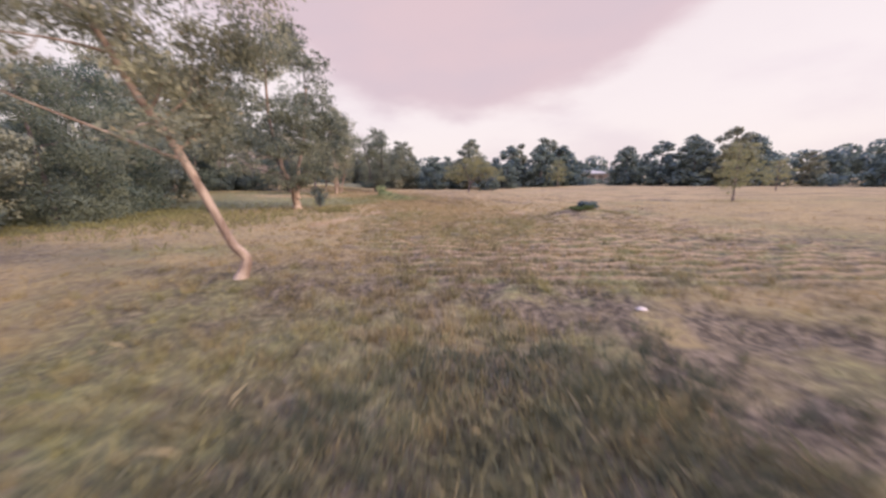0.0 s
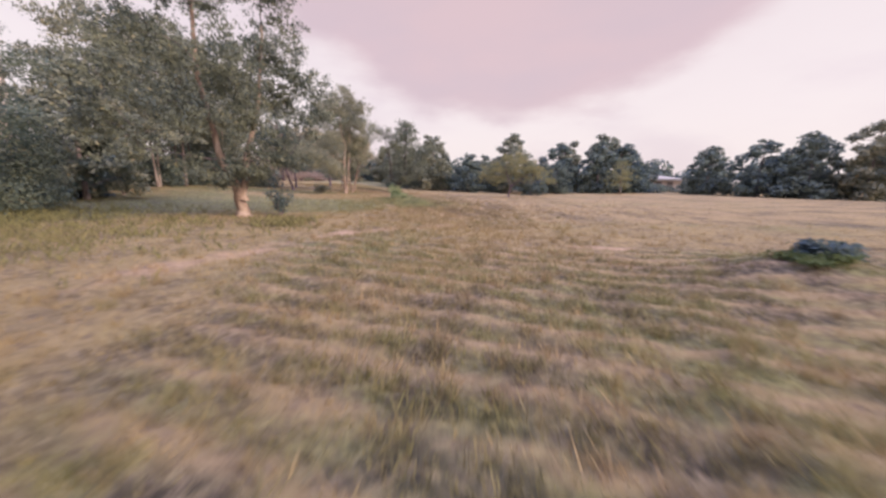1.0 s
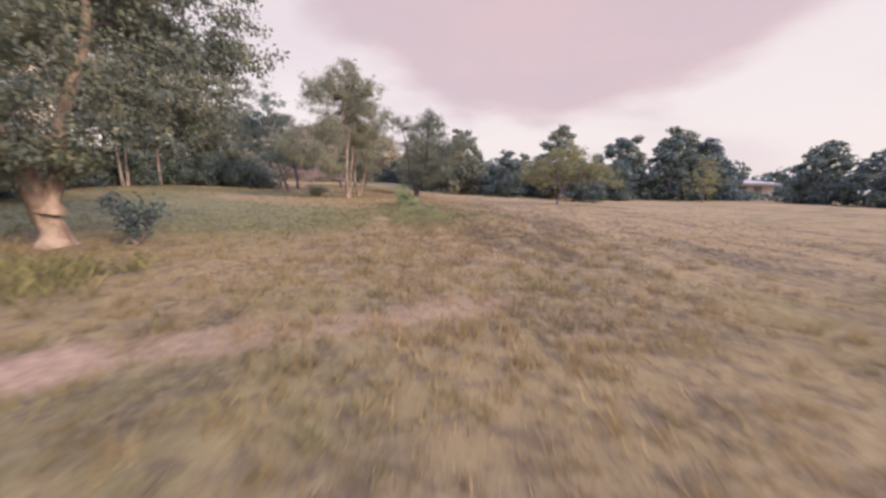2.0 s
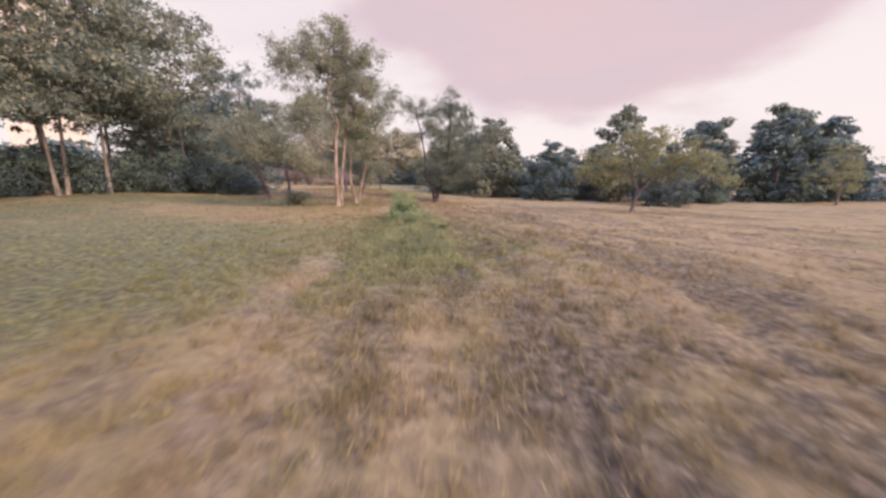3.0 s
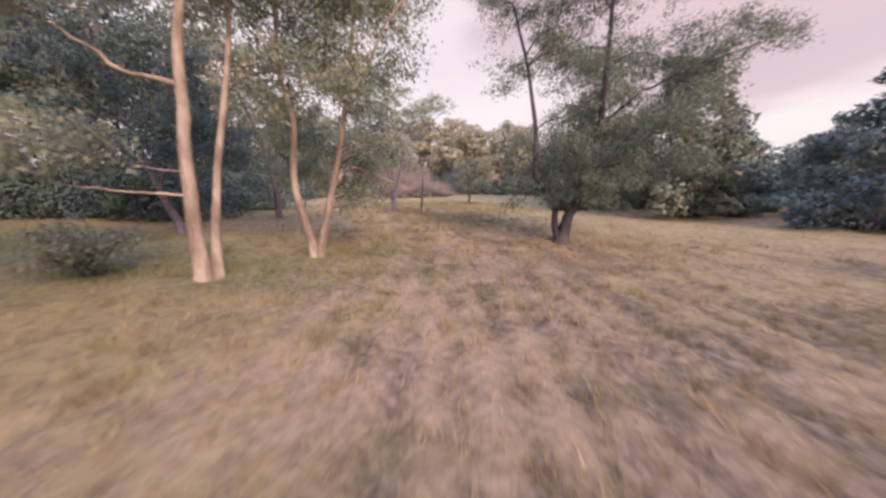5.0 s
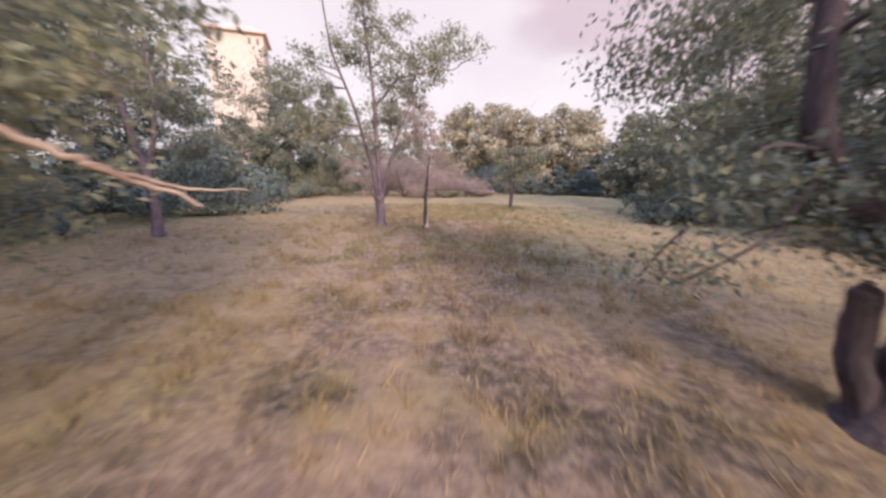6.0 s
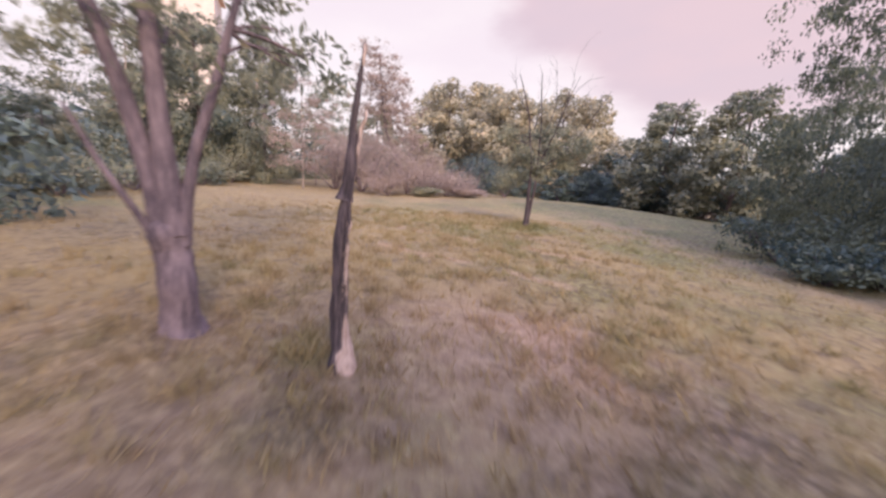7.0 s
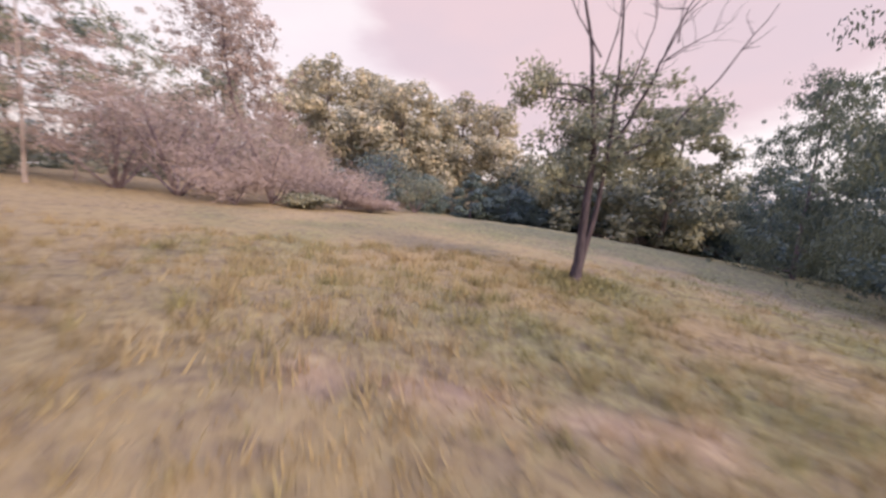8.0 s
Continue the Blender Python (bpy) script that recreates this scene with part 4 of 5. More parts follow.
tree("half_bare_tree", -28.9, 94.4, [([(0.0, 0, 0), (0.06, 0, 0.7), (0.14, 0, 1.7), (0.23, 0, 2.7), (0.11, 0, 3.7), (0.03, 0, 4.8), (-0.37, 0, 6.3)], 0.11, 0.015), ([(0.04, 0.05, 0.1), (0.19, 0.05, 0.9), (0.36, 0.05, 1.7), (0.48, 0, 2.8), (0.57, 0, 4.2), (0.54, 0, 6.2)], 0.078, 0.012)],
     [(-0.73, 0.1, 3.9, 0.4), (-0.3, 0.1, 3.0, 0.55), (-0.68, 0.1, 2.2, 0.5), (0.89, 0.2, 3.2, 0.6), (1.98, 0.2, 3.5, 0.5), (0.42, 0.1, 2.4, 0.5), (0.27, 0.2, 3.9, 0.5), (1.61, 0.3, 2.7, 0.4), (-1.13, 0.2, 3.7, 0.3), (1.25, 0.2, 4.1, 0.35)],
     7600, (0.12, 0.045), LEAF_HAZE, BARK_BLACK, "half-dead meadow tree with bare upper branches", 28, 0.26, face=8, twiggy=6, lean=-0.083,
     bare_limbs=[([(0.6, 0, 2.9), (1.16, 0, 4.0), (1.45, 0, 4.8), (2.0, 0, 6.0)], 0.035), ([(0.65, 0, 2.6), (1.55, 0, 3.2), (2.25, 0, 4.1), (3.1, 0, 5.4)], 0.03), ([(1.35, 0, 4.4), (1.75, 0, 4.7), (2.3, 0, 5.0)], 0.015), ([(0.26, 0, 4.0), (0.52, 0, 5.0), (0.54, 0, 6.2)], 0.018),
                 ([(0.23, 0, 4.4), (-0.28, 0, 5.2), (-0.72, 0, 6.4)], 0.018), ([(1.54, 0, 4.7), (1.56, 0, 5.3), (1.8, 0, 5.9)], 0.014), ([(0.81, 0, 4.0), (1.13, 0, 5.0), (1.13, 0, 6.3)], 0.016), ([(0.33, 0, 3.3), (-0.33, 0, 3.7), (-1.03, 0, 3.9)], 0.018)])
tree("leaning_grey_tree", -45.3, 104.1, [([(0, 0, 0), (-0.6, 0, 1.6), (-1.3, 0, 3.2), (-2.2, 0, 5.0), (-2.6, 0, 7.5), (-3.0, 0, 11.5)], 0.17, 0.04)],
     [(-2.6, 0, 7.5, 1.9), (-3.4, 0, 9.2, 1.8), (-2.4, 0, 10.2, 1.6), (-3.0, 0, 11.7, 1.2), (-1.2, 0, 6.2, 1.5), (-0.4, 0, 5.0, 1.2), (-3.6, 0, 6.6, 1.2), (-1.5, 0, 8.6, 1.4), (0.6, 0, 4.2, 1.0)],
     14000, (0.18, 0.06), LEAF_DRY, BARK_DARK, "leaning greyish-pink tree with a narrow crown", 29, 0.4, face=44)
tree("low_tree", -26.8, 69.6, [([(0, 0, 0), (-0.3, 0, 0.9), (-0.7, 0, 2.2), (-1.4, 0, 4.4), (-1.8, 0, 6.8), (-1.6, 0, 8.6)], 0.17, 0.05)],
     [(-0.4, 0, 3.2, 1.3), (1.2, -0.3, 3.0, 1.0), (-1.8, -0.3, 3.4, 1.2), (0.2, 0, 4.9, 1.2), (-1.6, 0, 5.9, 1.4), (2.0, 0, 3.8, 0.8), (-3.2, 0, 4.6, 1.2), (-2.6, 0, 7.4, 1.2), (-0.6, 0, 7.2, 1.1), (-1.4, 0, 8.8, 1.1), (0.9, 0.2, 6.4, 0.9), (-3.6, 0.2, 6.2, 1.0)],
     24000, (0.14, 0.062), LEAF_DEEP, BARK_DARK, "dark leaning tree with layered boughs", 30, 0.38, face=52)
tree("shade_tree", -29.3, 74.9, [([(0, 0, 0), (0.05, 0, 1.0), (-0.15, 0, 2.2), (-0.5, 0, 4.0), (-1.3, 0, 6.2), (-2.0, 0, 8.2)], 0.17, 0.05), ([(-0.1, 0, 1.8), (0.25, 0, 3.2), (0.3, 0.1, 4.6), (0.2, 0.1, 6.6)], 0.10, 0.03)],
     [(-2.2, 0, 3.4, 1.1, 0.45), (-3.4, 0.2, 4.6, 1.1, 0.45), (-1.2, 0.3, 4.6, 1.0, 0.45), (0.8, 0, 4.2, 0.9, 0.45), (-2.4, 0, 6.4, 1.1, 0.45), (-0.1, 0, 6.6, 0.9, 0.45), (-1.8, 0, 8.2, 1.0, 0.5), (-3.4, 0, 7.4, 0.8, 0.45), (1.2, -0.2, 2.9, 0.7, 0.45)],
     20000, (0.12, 0.05), LEAF_GUM, BARK_DARK, "shaded tree with flat open boughs at the wood's edge", 33, 0.3, face=70)
tree("yellow_tree", 1.8, 73.5, [([(0, 0, 0), (0.15, 0, 0.9), (0.3, 0, 1.6), (-0.2, 0, 2.8), (-0.6, 0, 4.2)], 0.13, 0.04), ([(0.3, 0, 1.5), (1.0, 0, 2.2), (2.2, 0, 3.0), (3.0, 0, 3.6)], 0.08, 0.03)],
     [(-2.4, 0, 3.3, 1.1), (-1.2, 0, 4.2, 1.3), (0.4, 0, 4.7, 1.4), (1.8, 0, 4.3, 1.3), (3.2, 0, 3.9, 1.2), (4.4, 0, 3.2, 1.0), (-3.2, 0, 2.6, 0.9), (0.3, 0.6, 3.2, 1.2), (2.4, 0.4, 2.9, 1.0), (-1.4, -0.4, 2.5, 1.0), (5.0, 0, 2.4, 0.7), (1.0, -0.5, 5.4, 0.8)],
     13000, (0.17, 0.06), LEAF_YELLOW, BARK_DARK, "wide low tree with soft yellow-green foliage", 31, 0.4, face=-10, droop=0.8)


# ---- shrubs ----
def shrub(x, y, height, width, mat, count, leaf, label, seed, name="shrub", stems=7, bark=BARK_GREY, group=""):
    rng = np.random.default_rng(seed)
    root = new(name)
    root.location = (x, y, float(land(x, y)) - 0.03)
    tagged(root, label, "shrub", group)
    tips = []
    for i in range(stems):
        s = Solid()
        a, r = i * 2.4 + rng.random(), width * 0.5 * (0.25 + 0.75 * rng.random())
        tip = np.array((r * math.cos(a), r * math.sin(a), height * (0.45 + 0.55 * rng.random())))
        line = bent((0.04 * math.cos(a), 0.04 * math.sin(a), 0), tip, rng, 0.12, 6, 0.1)
        s.tube(line, np.linspace(0.012 + 0.012 * height, 0.005, 6), 5)
        tips += [line[k] for k in (2, 3, 4, 5)]
        for _ in range(3):
            end = tip + (rng.random(3) - 0.4) * 0.4 * height
            s.tube(bent(line[3], end, rng, 0.15, 4), np.linspace(0.01, 0.003, 4), 4)
            tips.append(end)
        part("stem", s.mesh("stem", bark), root)
    c = np.array(tips)[rng.integers(0, len(tips), count)] + rng.normal(size=(count, 3)) * (0.11 * width, 0.11 * width, 0.10 * height)
    c[:, 2] = np.maximum(c[:, 2], 0.05)
    v, f = leaves_at(c, rng, *leaf, 0.1)
    part("foliage", mesh_of("foliage", v, f, mat), root)
    return root


shrub(-10.97, 60.75, 1.35, 1.3, LEAF_BUSH, 4200, (0.085, 0.034), "leafy green sapling shrub in tall grass", 41, stems=9)
shrub(-10.35, 61.5, 0.7, 0.9, LEAF_BUSH, 1800, (0.08, 0.03), "yellow-green weed clump beside the sapling", 44, stems=9)
shrub(-10.7, 59.7, 0.7, 0.8, LEAF_WEED, 900, (0.12, 0.05), "small dark shrub beside the sapling", 42)
shrub(-10.2, 59.3, 0.6, 1.6, LEAF_BUSH, 2400, (0.10, 0.035), "low weedy green shrub in tall grass", 43)
shrub(4.9, 32.65, 0.36, 0.8, LEAF_DEEP, 2600, (0.11, 0.05), "green creeper heaped on a small mound", 45, stems=15)
shrub(4.4, 32.5, 0.2, 1.2, LEAF_WEED, 1500, (0.10, 0.045), "dark weeds trailing down a small mound", 46)
for i, (x, y, h, w, m) in enumerate([(-7.35, 53.3, 0.24, 0.7, LEAF_WEED), (-7.9, 55.0, 0.30, 0.8, LEAF_WEED), (-8.6, 55.9, 0.30, 0.6, LEAF_BUSH), (-8.1, 56.9, 0.34, 0.7, LEAF_WEED), (-9.3, 57.4, 0.36, 0.8, LEAF_WEED), (-9.6, 58.7, 0.32, 0.6, LEAF_BUSH), (-8.2, 54.0, 0.24, 0.6, LEAF_WEED)]):
    shrub(x, y, h, w, m, 700, (0.13, 0.03), "broad-leaved weed in a rough grass strip", 140 + i, "weed", 8, BARK_GREY, "weeds in the rough strip")
shrub(-13.0, 42.9, 1.3, 1.0, LEAF_DEEP, 900, (0.14, 0.06), "small leafy shoot beside a tree trunk", 47)
shrub(-21.2, 65.9, 1.0, 2.0, LEAF_GUM, 2200, (0.13, 0.05), "low bush at the foot of the gums", 48)
for i, (x, y, h, w) in enumerate([(-42, 100.5, 3.0, 5.5), (-44.5, 98, 3.8, 6.5), (-46.5, 97, 3.6, 5), (-43.5, 104, 3.2, 5.5), (-40, 103, 1.6, 4.5), (-46.5, 101, 4.6, 6), (-39, 104.5, 0.7, 3), (-42, 98.5, 1.6, 4.5)]):
    shrub(x, y, h, w, LEAF_DRY, 6800, (0.26, 0.02), "dry pinkish-brown thicket of bare twigs", 60 + i, "dry_thicket", 12, BARK_DARK, "dry thickets")
for i, (x, y, h, w, m) in enumerate([(-36.5, 77.8, 0.5, 2.6, LEAF_GUM), (-39, 79.5, 0.6, 3, LEAF_GUM), (-47, 85, 1.8, 4, LEAF_GUM), (-50, 89, 1.6, 4, LEAF_GUM), (-44, 82, 1.5, 4, LEAF_GUM), (-53, 92, 2.4, 4, LEAF_GUM), (-40.5, 100.8, 0.6, 2.4, LEAF_GUM),
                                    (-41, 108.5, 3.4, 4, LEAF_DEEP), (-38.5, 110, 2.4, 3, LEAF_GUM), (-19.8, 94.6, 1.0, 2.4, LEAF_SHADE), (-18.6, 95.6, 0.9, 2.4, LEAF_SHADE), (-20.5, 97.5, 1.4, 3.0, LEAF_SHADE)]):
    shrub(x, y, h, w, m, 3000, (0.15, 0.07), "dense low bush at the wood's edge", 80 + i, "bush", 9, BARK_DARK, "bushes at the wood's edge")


# ---- undergrowth and distance ----
def undergrowth(name, label, spots_, leaves, leaf, mat, seed):
    """Dense low growth that nobody could count."""
    rng_ = np.random.default_rng(seed)
    clumps = [(x, y, float(land(x, y)) + 0.45 * h, w, w, 0.6 * h) for x, y, h, w in spots_]
    v, f = mass_leaves(clumps, leaves, rng_, *leaf, 0.09)
    v[:, 2] = np.maximum(v[:, 2], land(v[:, 0], v[:, 1]))
    tagged(new(name, mesh_of(name, v, f, mat)), label, "undergrowth", kind="stuff")


def along(points, count, seed, side, lo, hi, wide):
    rng_ = np.random.default_rng(seed)
    p = np.array(points, float)
    d = np.r_[0, np.cumsum(np.hypot(*np.diff(p, axis=0).T))]
    s = np.linspace(0, d[-1], count)
    return [(float(np.interp(a, d, p[:, 0]) + rng_.normal() * side), float(np.interp(a, d, p[:, 1]) + rng_.normal() * side), lo + (hi - lo) * rng_.random(), wide * (0.7 + 0.6 * rng_.random())) for a in s]


# the blue-dark leaf colour stands in for shade under the trees
undergrowth("undergrowth", "undergrowth below the trees of the wood, shade in its leaf colour", along([(-27, 22), (-27, 33), (-37, 47), (-43, 62), (-41, 72), (-37, 76)], 46, 3, 1.6, 2.2, 4.6, 2.3), 30000, (0.28, 0.15), LEAF_DEEP, 7)
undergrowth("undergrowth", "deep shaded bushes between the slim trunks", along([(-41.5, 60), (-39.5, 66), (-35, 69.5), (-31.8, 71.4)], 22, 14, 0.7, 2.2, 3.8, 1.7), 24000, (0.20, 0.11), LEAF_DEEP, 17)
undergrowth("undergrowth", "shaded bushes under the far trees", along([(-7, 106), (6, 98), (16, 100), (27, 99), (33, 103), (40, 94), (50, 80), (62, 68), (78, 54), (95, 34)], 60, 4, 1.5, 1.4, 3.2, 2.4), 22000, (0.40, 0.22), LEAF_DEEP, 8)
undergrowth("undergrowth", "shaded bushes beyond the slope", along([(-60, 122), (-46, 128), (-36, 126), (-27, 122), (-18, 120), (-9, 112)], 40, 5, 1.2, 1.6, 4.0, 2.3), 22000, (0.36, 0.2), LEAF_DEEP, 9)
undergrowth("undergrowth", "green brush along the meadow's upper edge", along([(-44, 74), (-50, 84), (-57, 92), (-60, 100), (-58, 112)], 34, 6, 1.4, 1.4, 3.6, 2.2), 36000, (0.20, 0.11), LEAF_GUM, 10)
undergrowth("undergrowth", "low bushes along the foot of the wood, shade in their leaf colour", along([(-38, 122), (-32, 119), (-26, 117.5), (-19, 115), (-14, 110), (-14, 103)], 34, 8, 0.8, 1.2, 2.8, 1.8), 26000, (0.22, 0.12), LEAF_DEEP, 12)
undergrowth("undergrowth", "low dry brown brush under the far trees", along([(-26, 117), (-15, 115), (-7, 117)], 14, 9, 0.5, 0.5, 0.9, 1.3), 3000, (0.3, 0.06), LEAF_DRY, 13)
# distance haze comes from the bluish leaf colour alone
undergrowth("distant_wood", "line of woods beyond the field, haze put into its leaf colour", along([(-40, -40), (-75, 10), (-85, 60), (-95, 100), (-85, 150), (-30, 170), (40, 160), (100, 120), (140, 60), (150, 0), (110, -60), (20, -80), (-40, -40)], 150, 7, 5, 6, 11, 6.5), 60000, (1.2, 0.9), LEAF_DEEP, 11)


def stone(x, y, size, seed):
    """A half-sunk rounded lump with worn facets."""
    rng_ = np.random.default_rng(seed)
    bm = bmesh.new()
    bmesh.ops.create_icosphere(bm, subdivisions=2, radius=size)
    for v in bm.verts:
        v.co *= 1 + 0.22 * (rng_.random() - 0.5)
        v.co.z *= 0.55
        v.co.x *= 1.35
    me = bpy.data.meshes.new("stone")
    bm.to_mesh(me)
    bm.free()
    me.materials.append(PALE_STONE)
    ob = new("stone", me)
    ob.location = (x, y, float(fine_land(x, y)) + 0.02)
    tagged(ob, "small pale stone beside churned wheel ruts", "stone")


stone(-0.02, 18.97, 0.065, 5)


# ---- buildings ----
def box(bm, x0, x1, y0, y1, z0, z1):
    v = [bm.verts.new((x, y, z)) for z in (z0, z1) for x, y in ((x0, y0), (x1, y0), (x1, y1), (x0, y1))]
    for q in ((3, 2, 1, 0), (4, 5, 6, 7), (0, 1, 5, 4), (1, 2, 6, 5), (2, 3, 7, 6), (3, 0, 4, 7)):
        bm.faces.new([v[i] for i in q])


def bm_part(name, bm, mat, parent, label=""):
    me = bpy.data.meshes.new(name)
    bm.to_mesh(me)
    bm.free()
    me.materials.append(mat)
    return part(name, me, parent, label)


def hip_roof(w, d, z, rise, over):
    bm = bmesh.new()
    a = [bm.verts.new((x, y, z)) for x, y in ((-w - over, -d - over), (w + over, -d - over), (w + over, d + over), (-w - over, d + over))]
    b = [bm.verts.new((x, y, z - 0.35)) for x, y in ((-w - over, -d - over), (w + over, -d - over), (w + over, d + over), (-w - over, d + over))]
    r = [bm.verts.new((x, 0, z + rise)) for x in (-(w - d) * 0.9 - 0.6, (w - d) * 0.9 + 0.6)]
    for q in ((a[0], a[1], r[1], r[0]), (a[1], a[2], r[1]), (a[2], a[3], r[0], r[1]), (a[3], a[0], r[0]), (b[3], b[2], b[1], b[0]),
              (b[0], b[1], a[1], a[0]), (b[1], b[2], a[2], a[1]), (b[2], b[3], a[3], a[2]), (b[3], b[0], a[0], a[3])):
        bm.faces.new(q)
    return bm


def building(name, label, x, y, turn, w, d, height, rise, across, pane, high, over=0.8, roof=ROOF_TILE):
    root = new(name)
    root.matrix_basis = pose(x, y, float(land(x, y)) - 0.1, 0, 0, turn)
    tagged(root, label, "building")
    bm = bmesh.new()
    box(bm, -w, w, -d, d, 0, height)
    bm_part("wall", bm, RENDER_WALL, root)
    bm_part("roof", hip_roof(w, d, height + 0.35, rise, over), roof, root)
    bm = bmesh.new()
    box(bm, -0.5 * pane[0], 0.5 * pane[0], -0.06, 0.02, -0.5 * pane[1], 0.5 * pane[1])
    me = bpy.data.meshes.new("window")
    bm.to_mesh(me)
    bm.free()
    me.materials.append(DARK_PANE)
    for px in across:
        for side in (-1, 1):
            ob = part("window", me, root)
            ob.location = (px * w, side * (d + 0.03), high)
    return root


building("apartment_tower", "cream tower block with a terracotta hip roof behind trees", -158, 121, 62, 8.5, 6.5, 54, 4.5, (-0.86, -0.55, 0.5, 0.8), (1.0, 2.0), 51.6, 1.2)
building("low_building", "long low cream building beyond the field", 36, 112, -18, 7, 4, 2.6, 0.8, (-0.8, -0.5, -0.2, 0.1, 0.4, 0.7), (1.1, 1.5), 1.6, roof=GREY_METAL)


# ---- grass ----
WAY = [(-3.1, 9), (-2.3, 25), (-2.5, 30), (-3.9, 43), (-5.8, 50), (-7.2, 55), (-9.3, 62), (-14, 71.2), (-18.6, 76.8), (-22.3, 80.5), (-25.9, 84), (-29.4, 88), (-33, 95)]


def blades(name, label, x, y, height, width, lean, seed, slim=False, tint=None, mat=BLADE):
    """Single bent blades, three corners and a tip each."""
    rng_ = np.random.default_rng(seed)
    n = len(x)
    z = fine_land(x, y)
    a = rng_.random(n) * 2 * math.pi
    side = np.stack([np.cos(a), np.sin(a), np.zeros(n)], 1) * (width * (0.6 + 0.8 * rng_.random(n)))[:, None] * 0.5
    b = rng_.random(n) * 2 * math.pi
    off = np.stack([np.cos(b), np.sin(b), np.zeros(n)], 1) * (height * lean * rng_.random(n))[:, None]
    root = np.stack([x, y, z - 0.02], 1)
    up = np.zeros((n, 3))
    up[:, 2] = height
    v = np.stack([root - side, root + side, root + off * 0.35 + up * 0.6 + side * 0.6, root + off + up], 1).reshape(-1, 3)
    i = np.arange(n) * 4
    f = np.stack([i, i + 1, i + 2, i + 3], 1)
    if slim:
        v, f = v.reshape(-1, 4, 3)[:, (0, 1, 3)].reshape(-1, 3), np.arange(3 * n).reshape(n, 3)
    me = mesh_of(name, v, f, mat)
    k = 3 if slim else 4
    cover_attributes(me, np.repeat(x, k), np.repeat(y, k))
    if tint is not None:
        me.attributes["green"].data.foreach_set("value", np.clip(np.repeat(cover(x, y)[0] + tint, k), 0, 1).astype(np.float32))
    tagged(new(name, me), label, "grass", kind="stuff")


def strewn(count, wide, seed, stretch=None):
    rng_ = np.random.default_rng(seed)
    p = np.array(stretch or WAY, float)
    d = np.r_[0, np.cumsum(np.hypot(*np.diff(p, axis=0).T))]
    s = rng_.random(count) * d[-1]
    t = np.stack([np.interp(s + 0.5, d, p[:, 0]) - np.interp(s - 0.5, d, p[:, 0]), np.interp(s + 0.5, d, p[:, 1]) - np.interp(s - 0.5, d, p[:, 1])], 1)
    t /= np.linalg.norm(t, axis=1)[:, None] + 1e-9
    r = rng_.normal(size=count) * wide
    return np.interp(s, d, p[:, 0]) - t[:, 1] * r, np.interp(s, d, p[:, 1]) + t[:, 0] * r


def tufted(x, y, seed, spread=0.05, each=7):
    """Several blades round each place."""
    rng_ = np.random.default_rng(seed)
    n = len(x) * each
    return np.repeat(x, each) + rng_.normal(size=n) * spread, np.repeat(y, each) + rng_.normal(size=n) * spread


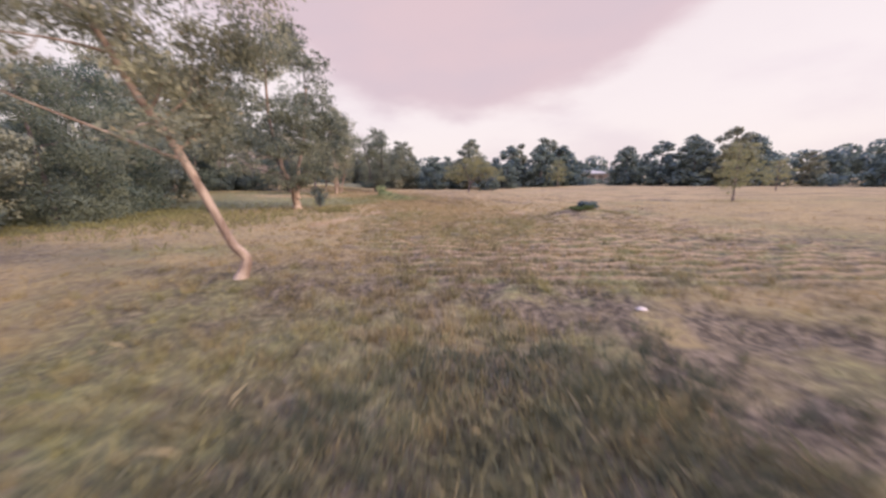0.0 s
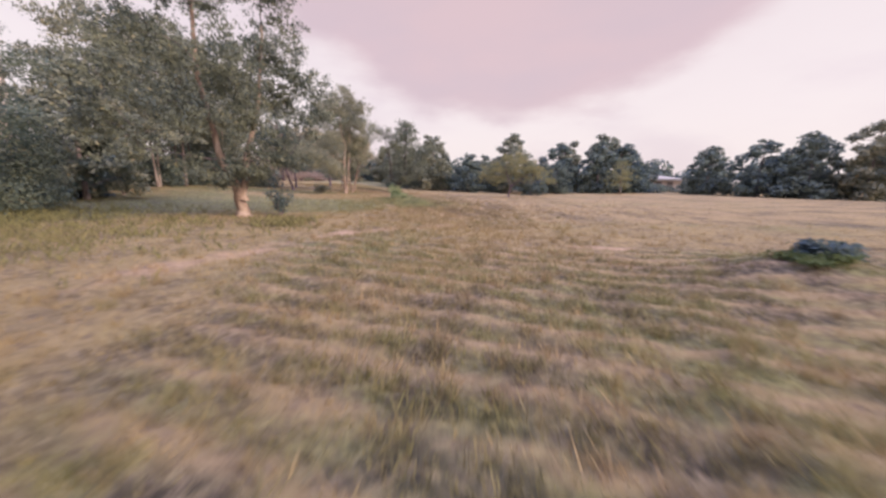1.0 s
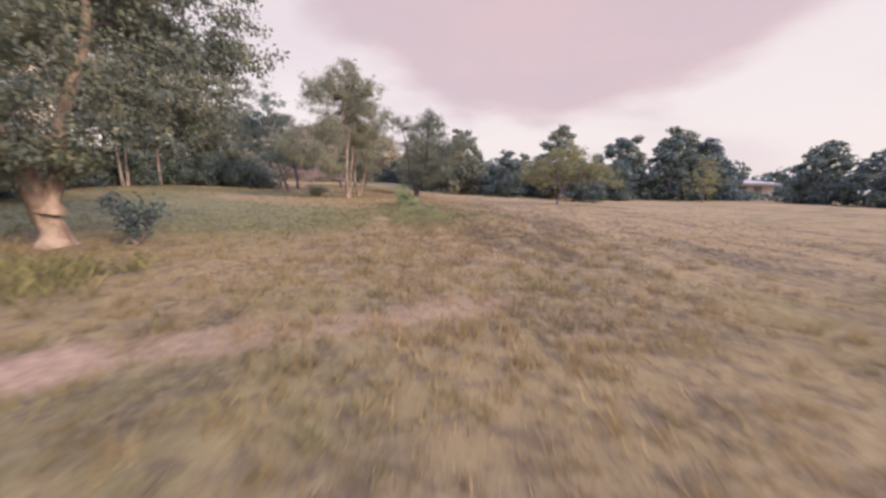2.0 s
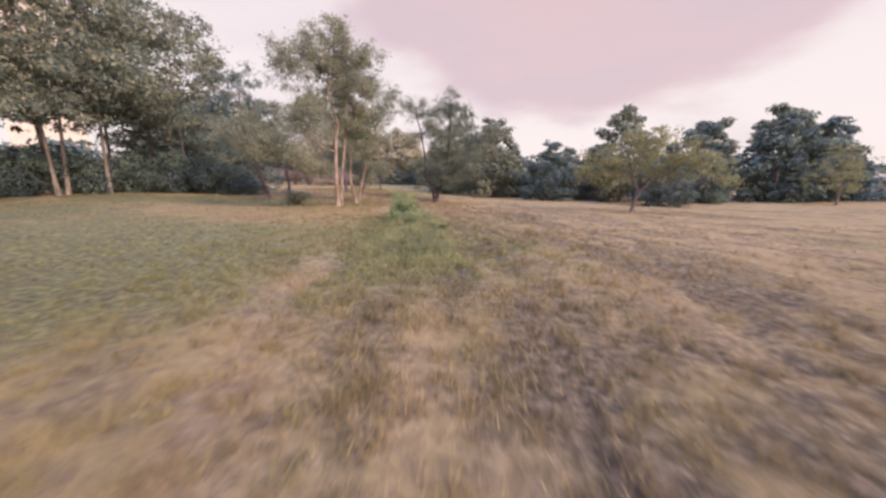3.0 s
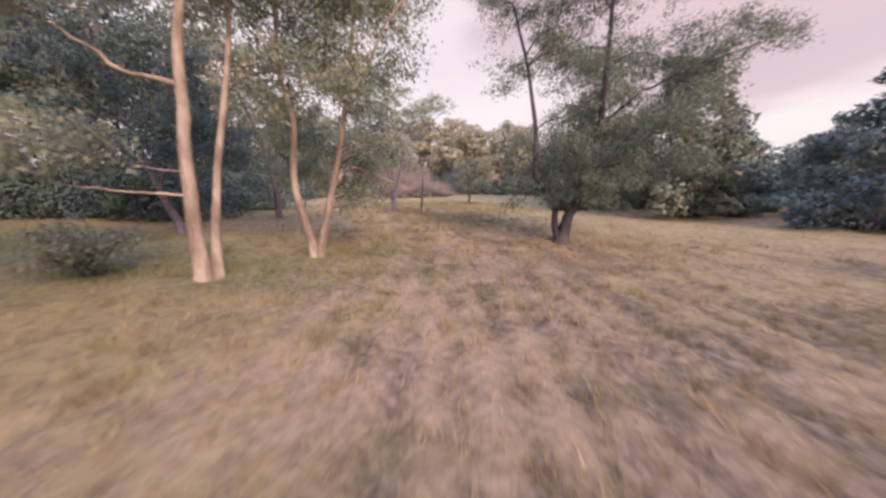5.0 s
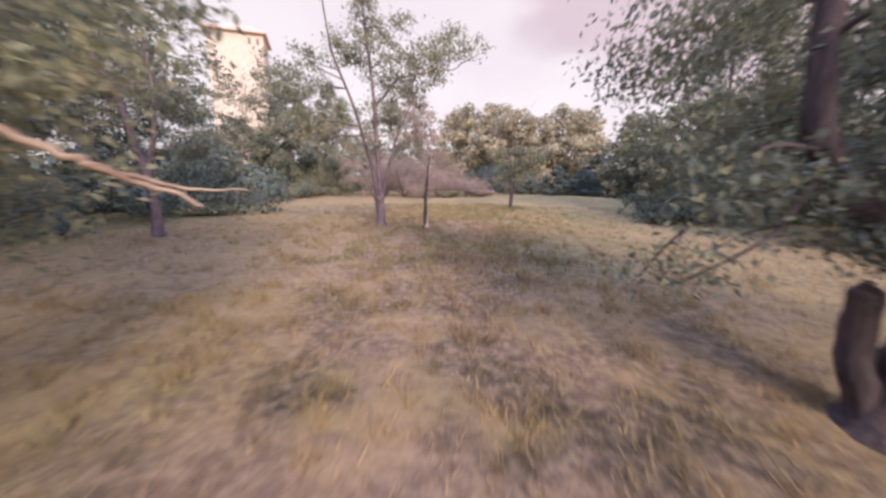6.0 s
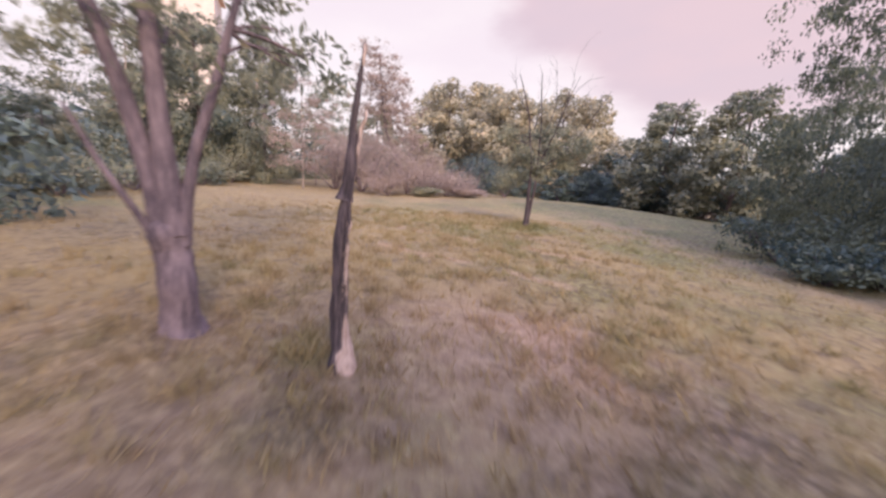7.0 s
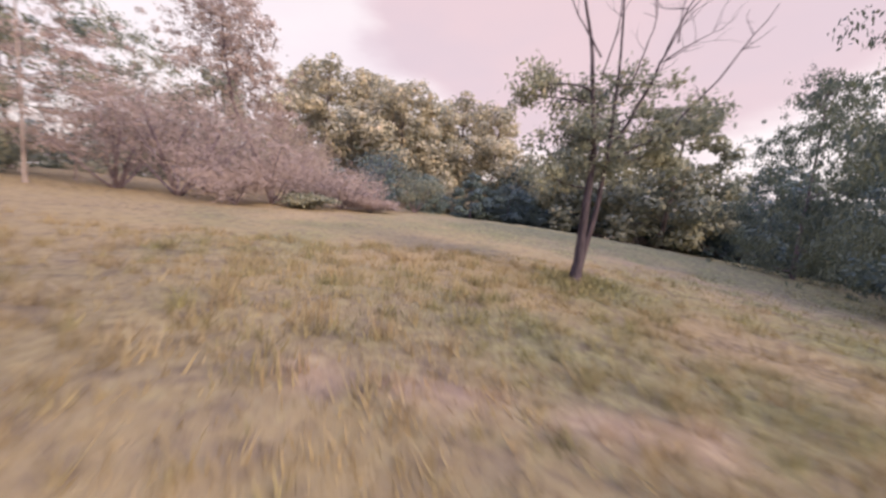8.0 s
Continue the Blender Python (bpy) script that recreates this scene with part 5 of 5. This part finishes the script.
def build_grass():
    rng_ = np.random.default_rng(77)

    def open_ground(x, y):
        return rng_.random(len(x)) > np.maximum(0.9 * cover(x, y)[1], np.maximum(0.95 * muddy(x, y), 1.2 * spot(x, y, SCAR[0], SCAR[1], 0.55, 0.25)))

    x, y = strewn(17000, 3.0, 71)
    keep = open_ground(x, y)
    x, y = tufted(x[keep], y[keep], 72, 0.06, 6)
    g = cover(x, y)[0]
    blades("grass", "short mown grass, straw and green", x, y, (0.03 + 0.07 * fractal(x, y, 1.1, 61) + 0.03 * rows_of(x, y) + 0.03 * g) * (0.6 + 0.8 * rng_.random(len(x))), 0.013, 1.1, 73, True)
    # tussocks, each of one tint
    x, y = strewn(7600, 3.4, 171)
    keep = open_ground(x, y)
    x, y = x[keep], y[keep]
    each = 20
    tint = np.repeat(0.5 * (rng_.random(len(x)) - 0.45), each)
    tall = np.repeat(0.08 + 0.17 * rng_.random(len(x)) ** 2 + 0.05 * cover(x, y)[0], each)
    x, y = tufted(x, y, 172, 0.055, each)
    blades("grass_tussocks", "uneven tussocks of straw and green grass", x, y, tall * (0.5 + 0.7 * rng_.random(len(x))), 0.015, 1.2, 173, True, tint)
    # larger clumps, dark at the foot
    x, y = strewn(3000, 3.3, 371)
    keep = open_ground(x, y) & (rows_of(x, y) < 0.3)
    x, y = x[keep], y[keep]
    each = 44
    tint = np.repeat(0.7 * (rng_.random(len(x)) - 0.5), each)
    tall = np.repeat(0.10 + 0.16 * rng_.random(len(x)), each)
    x, y = tufted(x, y, 372, 0.085, each)
    blades("grass_clumps", "coarse clumps of straw and dull green grass", x, y, tall * (0.45 + 0.7 * rng_.random(len(x))), 0.017, 1.1, 373, True, tint)
    x, y = strewn(18000, 9.5, 74)
    keep = open_ground(x, y)
    x, y = x[keep], y[keep]
    x, y = tufted(x, y, 75, 0.10, 6)
    blades("grass", "dry meadow grass further out", x, y, (0.06 + 0.12 * fractal(x, y, 2.0, 62)) * (0.6 + 0.8 * rng_.random(len(x))), 0.024, 1.0, 76, True)
    # mown straw lying on the ground
    x, y = strewn(9000, 2.6, 271)
    keep = open_ground(x, y)
    x, y = x[keep], y[keep]
    x, y = tufted(x, y, 272, 0.09, 4)
    blades("lying_straw", "mown straw lying flat between the tussocks", x, y, 0.02 + 0.03 * rng_.random(len(x)), 0.013, 5.0, 273, True, np.full(len(x), -0.6))
    # taller, greener growth along the rough strip and at the entry
    line = [(-6.7, 50.8), (-7.9, 54.5), (-9.2, 58), (-10.6, 61.8)]
    px_, py_ = strewn(1300, 0.78, 77, line)
    rise = np.maximum(near_line(px_, py_, line[0], line[1], 2.0), np.maximum(near_line(px_, py_, line[1], line[2], 2.0), near_line(px_, py_, line[2], line[3], 2.0))) * step(py_, 50.2, 53)
    tall = 0.06 + rise * (0.08 + 0.32 * step(fractal(px_, py_, 0.7, 63), 0.3, 0.7)) * (0.6 + 0.6 * rng_.random(len(px_)))
    each = 34
    x, y = tufted(px_, py_, 78, 0.045, each)
    blades("tall_grass", "tall yellow-green weedy grass in a rough strip", x, y, np.repeat(tall, each) * (0.45 + 0.6 * rng_.random(len(x))), 0.011, 0.55, 79, True, mat=TALL_BLADE)
    # pale flower heads over the weeds
    heads = 6
    hx, hy = tufted(px_, py_, 178, 0.06, heads)
    hz = fine_land(hx, hy) + np.repeat(tall, heads) * (0.7 + 0.35 * rng_.random(len(hx)))
    v, f = leaves_at(np.stack([hx, hy, hz], 1), rng_, 0.048, 0.017, 0.0)
    tagged(new("seed_heads", mesh_of("seed_heads", v, f, TALL_BLADE)), "pale yellow-green seed heads over rough weeds", "grass", kind="stuff")
    x, y = strewn(2600, 2.4, 80, [(-5, 12), (-2, 13.5), (-3, 16.5)])
    keep = rng_.random(len(x)) > 0.95 * muddy(x, y)
    x, y = tufted(x[keep], y[keep], 81, 0.07, 7)
    blades("tall_grass", "rank grass at the field's entry", x, y, (0.08 + 0.15 * fractal(x, y, 1.2, 64)) * (0.5 + 0.8 * rng_.random(len(x))), 0.008, 1.2, 82, mat=RANK_BLADE)
    x, y = tufted(-2.5 + rng_.normal(size=900) * 1.3, 16.5 + rng_.normal(size=900) * 0.9, 181, 0.05, 16)
    blades("tall_grass", "dark green clumps of rank grass", x, y, (0.08 + 0.24 * fractal(x, y, 0.6, 66) ** 1.5) * (0.5 + 0.8 * rng_.random(len(x))), 0.013, 1.0, 182, True, mat=RANK_BLADE)
    # long dark grass left standing between the first rows
    x, y = -6 + 13 * rng_.random(9000), 19.5 + 15 * rng_.random(9000)
    keep = (rows_of(x, y) < 0.12) & (rng_.random(len(x)) < 0.9 * first_rows(x, y) * step(fractal(x, y, 1.2, 67), 0.25, 0.6))
    x, y = tufted(x[keep], y[keep], 281, 0.06, 12)
    blades("tall_grass", "longer green grass standing between raked rows", x, y, (0.07 + 0.09 * fractal(x, y, 0.8, 68)) * (0.5 + 0.8 * rng_.random(len(x))), 0.013, 1.0, 282, True, np.full(len(x), 0.45))
    for i, (cx, cy, n_, w, h) in enumerate([(-25.3, 82.5, 120, 0.45, 0.12), (-23.3, 84.6, 260, 0.9, 0.12), (-28.9, 94.4, 130, 0.4, 0.16), (-20.8, 80.3, 200, 0.8, 0.14), (-24.2, 38.0, 700, 3.4, 0.26), (-17, 34.0, 900, 3.6, 0.24), (-10.8, 39.5, 120, 0.7, 0.3)]):
        x, y = tufted(cx + rng_.normal(size=n_) * w, cy + rng_.normal(size=n_) * w, 83 + i, 0.08, 8)
        blades("tall_grass", "tufts of taller green grass", x, y, h * (0.5 + 0.9 * rng_.random(len(x))), 0.010, 0.8, 90 + i, tint=np.full(len(x), 0.6 if cy < 45 else 0.0))


build_grass()
